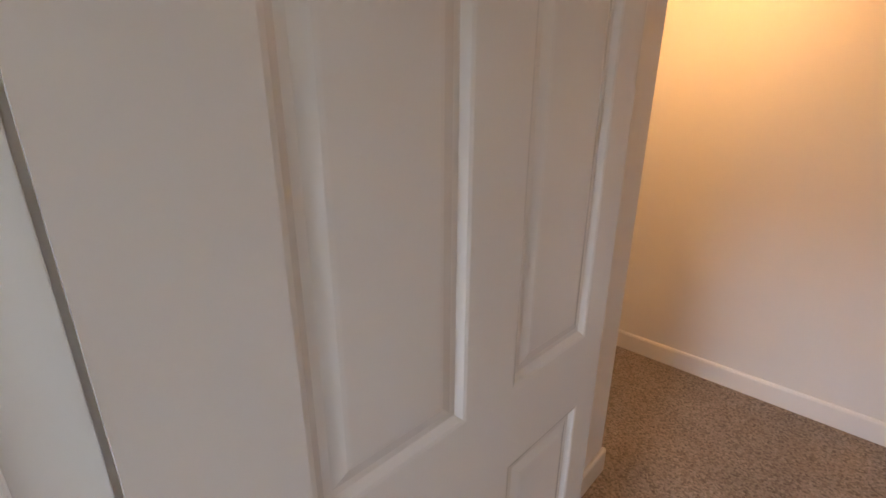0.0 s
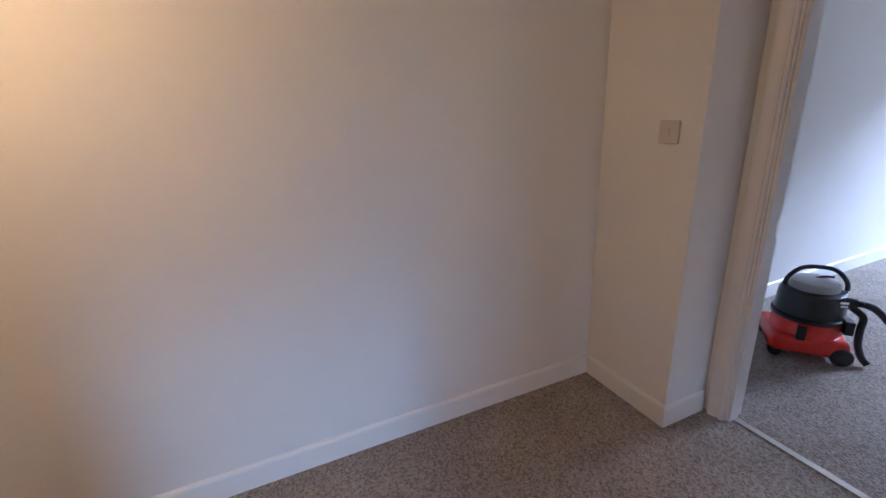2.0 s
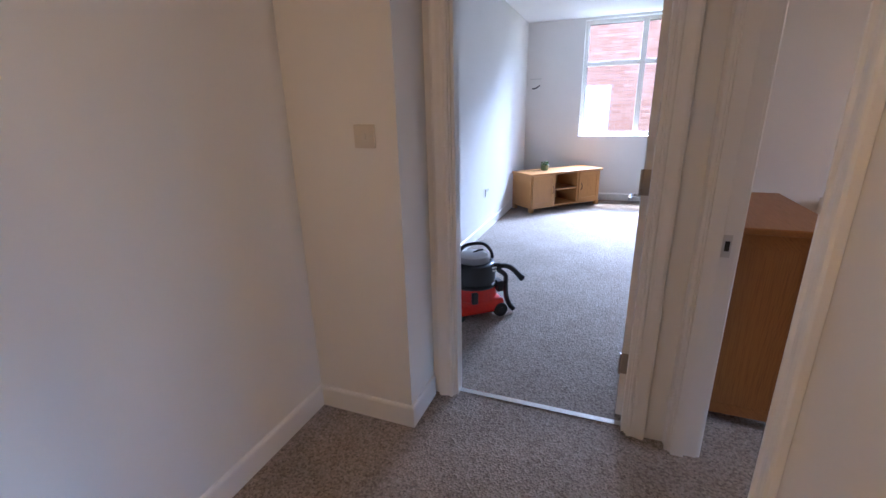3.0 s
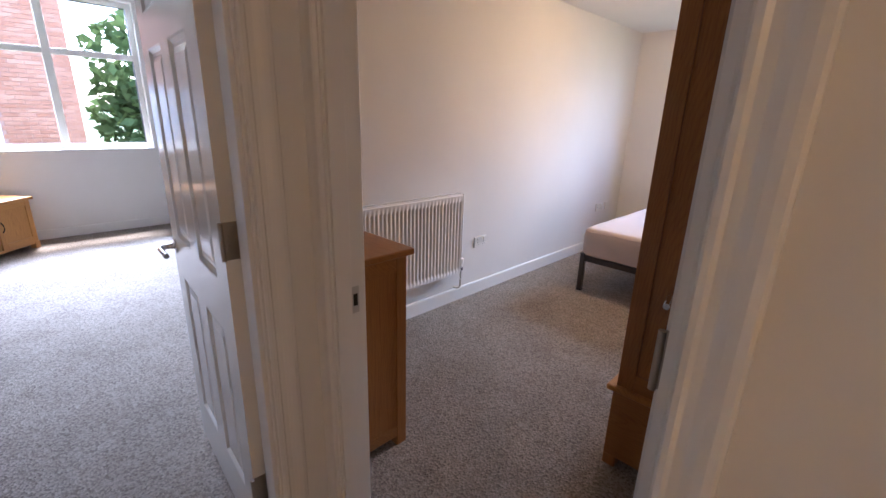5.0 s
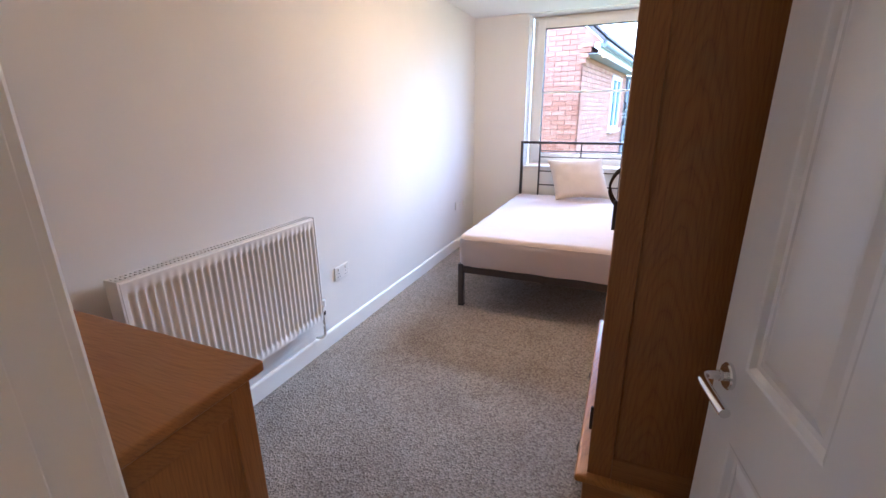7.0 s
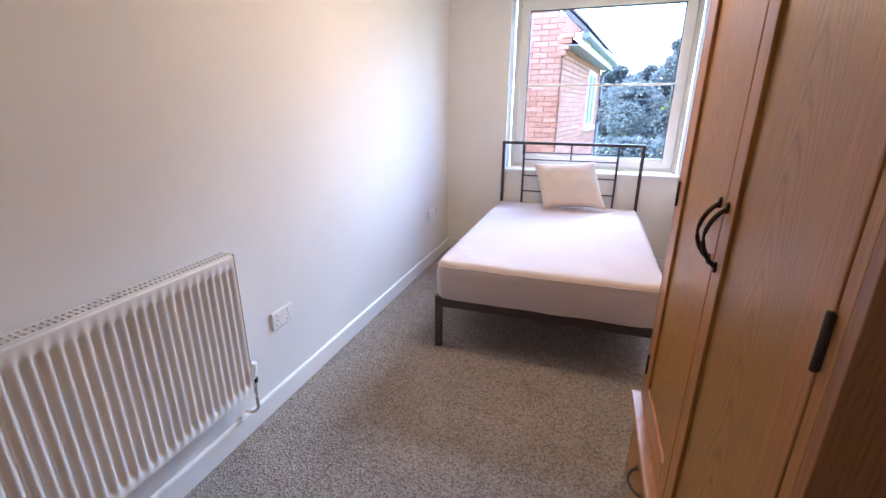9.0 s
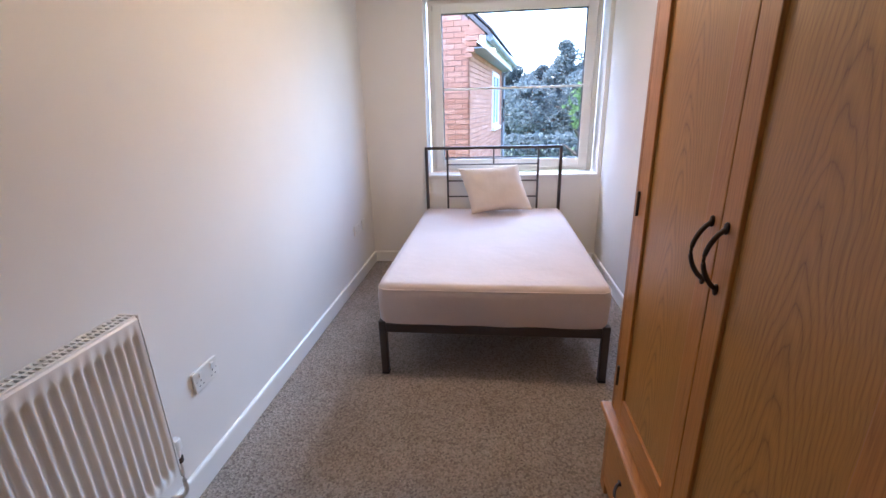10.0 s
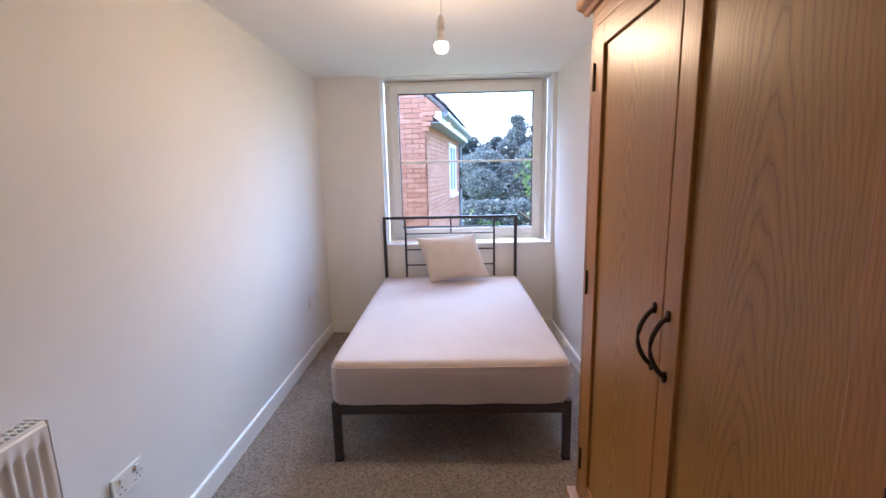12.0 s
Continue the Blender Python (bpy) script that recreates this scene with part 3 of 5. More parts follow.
box("window_sill", -4.18, -4.07, -0.90, 0.68, 0.93, 0.952, M_TRIM, w2, "white painted window board", 0.006)
# unseen window, added so that daylight comes from behind the entrance
w3 = empty("window_3", None, "unseen white plastic window added for lobby daylight", "window", kind="structure")
sash(w3, "x", 2.75, 4.4, 3.03, 3.09, 0.9, 2.15, 0.06, "frame")
pane(w3, "x", 2.81, 4.34, 3.06, 0.96, 2.09)

# ---- sockets and switches ----
def plate(name, m, w, h, kind_of, label, material, group=""):
    """A wall plate in the local x-z plane, facing -y."""
    d = empty(name, m, label, "socket" if kind_of == "socket" else "switch", group)
    part("faceplate", bx(bmesh.new(), -w / 2, w / 2, -0.011, 0, -h / 2, h / 2, 0.003), material, d)
    if kind_of == "socket":
        n = 2 if w > 0.1 else 1
        for k in range(n):
            cx = (-w / 4 if k == 0 else w / 4) if n == 2 else 0
            part("rocker", bx(bmesh.new(), cx - 0.009, cx + 0.009, -0.0155, -0.0105, 0.014, 0.034, 0.0015, 1, Matrix.Rotation(radians(3), 4, "X")), M_PLATE, d)
            # pin holes are dark pads on the plate, their shade put in the colour
            for px, pz, sx, sz in ((0, -0.004, 0.0024, 0.0042), (-0.011, -0.024, 0.004, 0.002), (0.011, -0.024, 0.004, 0.002)):
                part("pin_slot", bx(bmesh.new(), cx + px - sx, cx + px + sx, -0.0113, -0.0105, pz - sz, pz + sz), M_DARK, d)
    elif kind_of == "switch":
        part("rocker", bx(bmesh.new(), -0.008, 0.008, -0.016, -0.0105, -0.013, 0.013, 0.0015, 1, Matrix.Rotation(radians(4), 4, "X")), material, d)
    for s in (-1, 1):
        part("screw", lathe(bmesh.new(), [(0.0035, 0), (0.003, 0.0012)], 10, Matrix.Translation((s * 0.03 if w < 0.1 else s * 0.06, -0.011, 0 if w < 0.1 else -0.002)) @ Matrix.Rotation(radians(90), 4, "X")), M_STEEL, d)
    return d

plate("double_socket", pose(0, 1.987, 0.44, 0, 0, 90), 0.146, 0.086, "socket", "white plastic double wall socket beside the radiator", M_PLATE, "bedroom sockets")
plate("double_socket", pose(0, 4.06, 0.468, 0, 0, 90), 0.146, 0.086, "socket", "white plastic double wall socket near the bed", M_PLATE, "bedroom sockets")
plate("aerial_socket", pose(0, 4.25, 0.468, 0, 0, 90), 0.086, 0.086, "aerial", "white plastic single outlet near the bed", M_PLATE, "bedroom sockets")
plate("light_switch", pose(1.404, -1.245, 1.268, 0, 0, 90), 0.086, 0.086, "switch", "cream plastic light switch on the hall wall", M_SWITCH)
plate("double_socket", pose(3.505, -0.35, 0.47, 0, 0, -90), 0.146, 0.086, "socket", "white plastic double socket behind the entrance door", M_PLATE)
plate("double_socket", pose(-1.9, -1.70, 0.45, 0, 0, 180), 0.146, 0.086, "socket", "white plastic double socket on the lounge wall", M_PLATE)

# ---- pendant lamps ----
def pendant(x, y, z, ceil, glowmat, label):
    d = empty("pendant_lamp", pose(x, y, ceil), label, "lamp")
    dz = z - ceil
    part("ceiling_rose", lathe(bmesh.new(), [(0.05, 0), (0.05, -0.012), (0.035, -0.022), (0.012, -0.03)], 28), M_PLATE, d, "", True)
    part("cord", tube(bmesh.new(), [(0, 0, -0.02), (0.002, 0, dz * 0.5), (0, 0, dz + 0.115)], 0.003, 8), M_PLATE, d, "", True)
    part("lamp_holder", lathe(bmesh.new(), [(0.006, 0.125), (0.013, 0.118), (0.0165, 0.095), (0.018, 0.072), (0.019, 0.069), (0.019, 0.064), (0.0155, 0.062)], 24, Matrix.Translation((0, 0, dz))), M_PLATE, d, "white plastic lamp holder", True)
    part("bulb_neck", lathe(bmesh.new(), [(0.013, 0.062), (0.0145, 0.05), (0.021, 0.026), (0.0285, 0.010)], 24, Matrix.Translation((0, 0, dz))), M_PLATE, d, "white bulb neck", True)
    part("bulb", lathe(bmesh.new(), [(0.0285, 0.010), (0.030, 0.0), (0.0285, -0.010), (0.024, -0.019), (0.015, -0.0265), (0.0, -0.0295)], 24, Matrix.Translation((0, 0, dz))), glowmat, d, "glowing warm white bulb", True)
    return d

pendant(1.15, 2.66, 2.045, H, M_BULB, "lit bare bulb on a white cord pendant")
pendant(3.55, -1.04, 2.0, H, M_HALLBULB, "lit bare warm bulb on a hall pendant")

# ---- bedroom things ----
def radiator():
    Y0, Y1, Z0, Z1, XF = 0.665, 1.665, 0.268, 0.868, 0.098
    d = empty("radiator", pose(0, 0, 0), "white ribbed panel radiator on the bedroom wall", "radiator")
    bm = bmesh.new()
    n, pitch = 30, (Y1 - Y0 - 0.03) / 30
    cols = [(Y0, XF - 0.012), (Y0 + 0.006, XF)]
    for k in range(n):
        y = Y0 + 0.015 + k * pitch
        cols += [(y + pitch * q, XF - dip) for q, dip in ((0.06, 0.0), (0.2, 0.003), (0.34, 0.0095), (0.5, 0.012), (0.66, 0.0095), (0.8, 0.003), (0.94, 0.0))]
    cols += [(Y1 - 0.006, XF), (Y1, XF - 0.012)]
    rows = [(Z0, 0), (Z0 + 0.028, 0), (Z0 + 0.05, 1), (Z1 - 0.06, 1), (Z1 - 0.04, 0), (Z1 - 0.008, 0), (Z1 - 0.002, -0.4)]
    grid = []
    for z, f in rows:
        line = []
        for i, (y, x) in enumerate(cols):
            edge = i in (0, len(cols) - 1)
            xx = x if (edge or f == 1) else (XF if f == 0 else XF - 0.005)
            line.append(bm.verts.new((xx, y, z)))
        grid.append(line)
    for a, b in zip(grid, grid[1:]):
        for k in range(len(cols) - 1):
            bm.faces.new((a[k], a[k + 1], b[k + 1], b[k]))
    part("front_panel", bm, M_RAD, d, "", True)
    part("back_panel", bx(bmesh.new(), 0.03, 0.042, Y0, Y1, Z0, Z1 - 0.006, 0.004), M_RAD, d)
    part("water_channel", bx(bmesh.new(), 0.05, 0.082, Y0 + 0.01, Y1 - 0.01, Z0 + 0.004, Z0 + 0.03, 0.004), M_RAD, d)
    for y in (Y0, Y1):
        part("end_cover", bx(bmesh.new(), 0.028, XF + 0.001, y - 0.0035, y + 0.0035, Z0 + 0.01, Z1 + 0.004, 0.003), M_RAD, d)
    g = bx(bmesh.new(), 0.03, 0.036, Y0 + 0.004, Y1 - 0.004, Z1 - 0.004, Z1 + 0.003, 0.001, 1)
    bx(g, 0.082, 0.092, Y0 + 0.004, Y1 - 0.004, Z1 - 0.004, Z1 + 0.003, 0.001, 1)
    k = Y0 + 0.012
    while k < Y1 - 0.01:
        bx(g, 0.036, 0.082, k, k + 0.006, Z1 - 0.005, Z1 + 0.002, 0, 1)
        k += 0.0165
    bx(g, 0.0565, 0.0615, Y0 + 0.004, Y1 - 0.004, Z1 - 0.005, Z1 + 0.0025, 0, 1)
    part("top_grille", g, M_RAD, d, "slotted white top grille")
    # added dark sheet, stands in for the shade below the grille slots
    part("grille_shadow_plate", bx(bmesh.new(), 0.045, 0.08, Y0 + 0.01, Y1 - 0.01, Z1 - 0.045, Z1 - 0.04), M_DARK, d)
    for y, s in ((Y1, 1), (Y0, -1)):
        v = lathe(bmesh.new(), [(0.012, 0), (0.013, 0.004), (0.013, 0.018), (0.009, 0.022), (0.011, 0.03), (0.012, 0.055), (0.019, 0.058), (0.020, 0.092), (0.016, 0.098)], 18, Matrix.Translation((0.066, y + s * 0.036, Z0 + 0.005)))
        tube(v, [(0.066, y, Z0 + 0.03), (0.066, y + s * 0.04, Z0 + 0.03)], 0.009, 12)
        part("valve", v, M_CHROME if s < 0 else M_RAD, d, "radiator valve", True)
        # iron colour paints in the dark reflections of a chrome nut
        part("valve_collar", lathe(bmesh.new(), [(0.0145, -0.002), (0.0155, 0.0), (0.0155, 0.016), (0.0145, 0.018)], 12, Matrix.Translation((0.066, y + s * 0.036, Z0 + 0.01))), M_IRON, d, "compression nut coloured dark like reflecting chrome", True)
        p = tube(bmesh.new(), curve_pts([(0.066, y + s * 0.036, Z0 + 0.01), (0.066, y + s * 0.036, 0.18), (0.064, y + s * 0.036, 0.145), (0.05, y + s * 0.024, 0.128), (0.012, y + s * 0.02, 0.122)], 5), 0.0075, 12)
        part("pipe", p, M_PIPE, d, "bent heating pipe", True)
    for y in (Y0 + 0.18, Y1 - 0.18):
        part("bracket", bx(bmesh.new(), 0.0, 0.03, y - 0.015, y + 0.015, Z0 + 0.05, Z1 - 0.05, 0.003), M_RAD, d)

radiator()

def bow_handle(bm, x, y, z0, z1, flare=0.0):
    """A dark drop-shaped pull that bows out from a door face at x, towards -x."""
    n = 14
    pts, rad = [], []
    for k in range(n + 1):
        s = k / n
        z = z0 + (z1 - z0) * s
        out = 0.030 * math.sin(math.pi * s) ** 0.75
        pts.append((x - 0.004 - out, y + flare * math.sin(math.pi * s), z))
        rad.append(0.0027 + 0.0025 * abs(2 * s - 1) ** 0.8 + 0.0012 * math.sin(math.pi * s))
    tube(bm, pts, rad, 12)
    for z in (z0, z1):
        s = 1 if z == z1 else -1
        lathe(bm, [(0.006, 0), (0.0068, 0.003), (0.0055, 0.006), (0.002, 0.007)], 14, Matrix.Translation((x, y, z + s * 0.002)) @ Matrix.Rotation(radians(-90), 4, "Y") @ Matrix.Diagonal((1.9, 1, 1, 1)))
    return bm

def wardrobe():
    X, XB, Y0, Y1 = 1.605, 2.105, 0.965, 2.0
    d = empty("wardrobe", pose(0, 0, 0), "oak two-door wardrobe over a drawer base", "wardrobe")
    # sides, base and back take darker oak colours than the front
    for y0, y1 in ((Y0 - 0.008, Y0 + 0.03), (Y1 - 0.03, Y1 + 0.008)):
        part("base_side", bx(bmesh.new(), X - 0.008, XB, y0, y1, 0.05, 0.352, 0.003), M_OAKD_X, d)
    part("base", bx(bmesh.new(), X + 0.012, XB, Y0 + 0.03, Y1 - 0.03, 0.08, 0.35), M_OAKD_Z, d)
    for z0, z1 in ((0.05, 0.09), (0.33, 0.352)):
        part("base_rail", bx(bmesh.new(), X - 0.008, X + 0.012, Y0 + 0.03, Y1 - 0.03, z0, z1, 0.002), M_OAK_Y, d)
    for y0, y1 in ((Y0 - 0.008, Y0 + 0.05), (Y1 - 0.05, Y1 + 0.008)):
        for x0, x1 in ((X - 0.008, X + 0.045), (XB - 0.05, XB)):
            part("foot", bx(bmesh.new(), x0, x1, y0, y1, 0, 0.05, 0.004), M_OAKD_Z, d)
    part("ledge", bx(bmesh.new(), X - 0.034, XB, Y0 - 0.022, Y1 + 0.022, 0.352, 0.378, 0.010, 3), M_OAK_Y, d, "rounded oak ledge")
    mid = (Y0 + Y1) / 2
    for y0, y1 in ((Y0 + 0.034, mid - 0.002), (mid + 0.002, Y1 - 0.034)):
        dr = part("drawer_front", bx(bmesh.new(), X - 0.010, X + 0.012, y0, y1, 0.094, 0.326, 0.003), M_OAK_Y, d)
        h = bmesh.new()
        bow_handle(h, 0, 0, -0.06, 0.06)
        bmesh.ops.transform(h, matrix=Matrix.Translation((X - 0.010, (y0 + y1) / 2, 0.225)) @ Matrix.Rotation(radians(90), 4, "X"), verts=h.verts[:])
        part("handle", h, M_IRON, dr, "dark iron bow handle", True)
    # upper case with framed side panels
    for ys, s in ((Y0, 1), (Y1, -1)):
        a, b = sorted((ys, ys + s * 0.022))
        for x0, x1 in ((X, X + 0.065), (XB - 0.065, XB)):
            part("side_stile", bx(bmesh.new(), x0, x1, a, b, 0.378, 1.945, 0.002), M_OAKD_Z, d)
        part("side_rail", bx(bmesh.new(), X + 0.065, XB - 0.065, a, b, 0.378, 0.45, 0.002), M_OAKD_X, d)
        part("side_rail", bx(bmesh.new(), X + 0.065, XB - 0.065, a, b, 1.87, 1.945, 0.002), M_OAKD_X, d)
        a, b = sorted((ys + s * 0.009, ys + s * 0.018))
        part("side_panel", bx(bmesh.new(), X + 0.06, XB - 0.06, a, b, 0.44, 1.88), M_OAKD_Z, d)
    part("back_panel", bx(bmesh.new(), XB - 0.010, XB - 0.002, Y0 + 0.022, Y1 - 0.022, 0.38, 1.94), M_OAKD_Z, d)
    part("top_board", bx(bmesh.new(), X, XB, Y0 + 0.022, Y1 - 0.022, 1.925, 1.945), M_OAK_Y, d)
    for y0, y1 in ((Y0 + 0.022, Y0 + 0.047), (Y1 - 0.047, Y1 - 0.022)):
        part("face_stile", bx(bmesh.new(), X, X + 0.022, y0, y1, 0.378, 1.925, 0.002), M_OAK_Z, d)
    part("face_rail", bx(bmesh.new(), X, X + 0.022, Y0 + 0.047, Y1 - 0.047, 1.892, 1.925, 0.002), M_OAK_Y, d)
    part("face_rail", bx(bmesh.new(), X, X + 0.022, Y0 + 0.047, Y1 - 0.047, 0.378, 0.402, 0.002), M_OAK_Y, d)
    prof = [(0, 0), (0.012, 0), (0.018, 0.010), (0.034, 0.016), (0.038, 0.022), (0.038, 0.040), (0, 0.040)]
    c = extrude_profile(bmesh.new(), prof, (X, Y0 - 0.036, 1.944), (X, Y1 + 0.036, 1.944), (-1, 0, 0), (0, 0, 1))
    extrude_profile(c, prof, (X, Y0, 1.9442), (XB, Y0, 1.9442), (0, -1, 0), (0, 0, 1))
    extrude_profile(c, prof, (X, Y1, 1.9442), (XB, Y1, 1.9442), (0, 1, 0), (0, 0, 1))
    bx(c, X, XB, Y0, Y1, 1.946, 1.983)
    part("cornice", c, M_OAK_Y, d, "moulded oak cornice")
    for y0, y1, hy, hinge, tag in ((Y0 + 0.0485, 1.472, 1.446, Y0 + 0.047, 0), (1.475, Y1 - 0.0485, 1.503, Y1 - 0.047, 1)):
        z0, z1, s = 0.404, 1.890, 0.062
        dr = empty("door", None)
        dr.parent = d
        for a, b in ((y0, y0 + s), (y1 - s, y1)):
            part("stile", bx(bmesh.new(), X - 0.002, X + 0.02, a, b, z0, z1, 0.003), M_OAK_Z, dr)
        part("rail", bx(bmesh.new(), X - 0.002, X + 0.02, y0 + s, y1 - s, z0, z0 + 0.075, 0.003), M_OAK_Y, dr)
        part("rail", bx(bmesh.new(), X - 0.002, X + 0.02, y0 + s, y1 - s, z1 - s, z1, 0.003), M_OAK_Y, dr)
        part("panel", bx(bmesh.new(), X + 0.007, X + 0.015, y0 + s - 0.006, y1 - s + 0.006, z0 + 0.07, z1 - s + 0.006), M_OAK_PANEL, dr, "arched-grain oak panel")
        part("handle", bow_handle(bmesh.new(), X - 0.002, hy, 1.085, 1.207), M_IRON, dr, "dark iron bow handle", True)
        for z in (0.535, 1.147, 1.755):
            hb = bx(bmesh.new(), X - 0.0045, X, hinge - 0.005, hinge + 0.005, z - 0.036, z + 0.036, 0.001)
            tube(hb, [(X - 0.005, hinge, z - 0.038), (X - 0.005, hinge, z + 0.038)], 0.0042, 10)
            part("hinge", hb, M_IRON, dr, "dark iron hinge", True)

wardrobe()

def dresser():
    X0, X1, Y0, Y1, Z = 0.13, 0.932, 0.065, 0.425, 0.872
    d = empty("chest_of_drawers", pose(0, 0, 0), "dark oak chest of drawers against the door wall", "drawers")
    part("top", bx(bmesh.new(), X0 - 0.018, X1 + 0.014, Y0 - 0.004, Y1 + 0.032, Z, Z + 0.027, 0.008, 3), M_OAKD_X, d, "dark oak top with rounded edges")
    for x0, x1 in ((X0, X0 + 0.045), (X1 - 0.045, X1)):
        for y0, y1 in ((Y0, Y0 + 0.045), (Y1 - 0.05, Y1)):
            part("leg", bx(bmesh.new(), x0, x1, y0, y1, 0, Z, 0.003), M_OAKD_Z, d)
        xs = (x0 + 0.006, x0 + 0.02) if x0 == X0 else (x1 - 0.02, x1 - 0.006)
        part("side_panel", bx(bmesh.new(), xs[0], xs[1], Y0 + 0.045, Y1 - 0.05, 0.075, Z), M_OAKD_Z, d)
        rl = (x0 + 0.001, x0 + 0.022) if x0 == X0 else (x1 - 0.022, x1 - 0.001)
        part("side_rail", bx(bmesh.new(), rl[0], rl[1], Y0 + 0.045, Y1 - 0.05, 0.05, 0.10, 0.002), M_OAKD_X, d)
        part("side_rail", bx(bmesh.new(), rl[0], rl[1], Y0 + 0.045, Y1 - 0.05, Z - 0.06, Z, 0.002), M_OAKD_X, d)
    part("back_panel", bx(bmesh.new(), X0 + 0.045, X1 - 0.045, Y0, Y0 + 0.008, 0.07, Z), M_OAKD_Z, d)
    part("bottom_rail", bx(bmesh.new(), X0 + 0.045, X1 - 0.045, Y1 - 0.03, Y1 - 0.008, 0.06, 0.11, 0.002), M_OAKD_X, d)
    for k in range(4):
        z = 0.114 + k * 0.189
        part("drawer_front", bx(bmesh.new(), X0 + 0.047, X1 - 0.047, Y1 - 0.025, Y1 - 0.003, z, z + 0.184, 0.003), M_OAKD_X, d)

dresser()

def bed():
    XL, XR, YF, YH = 0.560, 1.757, 2.69, 4.545
    d = empty("bed_frame", pose(0, 0, 0), "dark bronze tubular metal bed frame", "bed")
    q = 0.02
    for x in (XL, XR):
        part("foot_leg", bx(bmesh.new(), x - q, x + q, YF - q, YF + q, 0.006, 0.335, 0.004), M_BEDFRAME, d)
        part("foot_cap", bx(bmesh.new(), x - q - 0.001, x + q + 0.001, YF - q - 0.001, YF + q + 0.001, 0, 0.014, 0.003), M_RUBBER, d)
        part("head_post", bx(bmesh.new(), x - 0.0135, x + 0.0135, YH - 0.0135, YH + 0.0135, 0, 1.108, 0.004), M_BEDFRAME, d)
        part("side_rail", bx(bmesh.new(), x - 0.016, x + 0.016, YF + q, YH - 0.016, 0.255, 0.305, 0.004), M_BEDFRAME, d)
    part("end_rail", bx(bmesh.new(), XL + q, XR - q, YF - 0.016, YF + 0.016, 0.268, 0.316, 0.004), M_BEDFRAME, d)
    part("top_rail", bx(bmesh.new(), XL + 0.0135, XR - 0.0135, YH - 0.0125, YH + 0.0125, 1.082, 1.108, 0.005), M_BEDFRAME, d)
    part("head_rail", bx(bmesh.new(), XL + 0.016, XR - 0.016, YH - 0.012, YH + 0.012, 0.27, 0.305, 0.004), M_BEDFRAME, d)
    xa, xb = XL + 0.19, XR - 0.195
    for x in (xa, xb):
        part("spindle", bx(bmesh.new(), x - 0.009, x + 0.009, YH - 0.009, YH + 0.009, 0.305, 1.082, 0.003), M_BEDFRAME, d)
    xm = (XL + XR) / 2 + 0.01
    part("spindle", bx(bmesh.new(), xm - 0.007, xm + 0.007, YH - 0.007, YH + 0.007, 0.955, 1.082, 0.002), M_BEDFRAME, d)
    for z in (1.012, 0.948, 0.80, 0.655, 0.50):
        part("cross_bar", tube(bmesh.new(), [(xa + 0.009, YH, z), (xb - 0.009, YH, z)], 0.0065, 10), M_BEDFRAME, d, "", True)
    part("middle_rail", bx(bmesh.new(), 1.14, 1.18, YF + 0.016, YH - 0.012, 0.25, 0.283, 0.003), M_BEDFRAME, d)
    for k in range(14):
        y = YF + 0.09 + k * 0.13
        part("slat", bx(bmesh.new(), XL + 0.017, XR - 0.017, y, y + 0.06, 0.284, 0.298, 0.003), M_PALE_X, d)

bed()

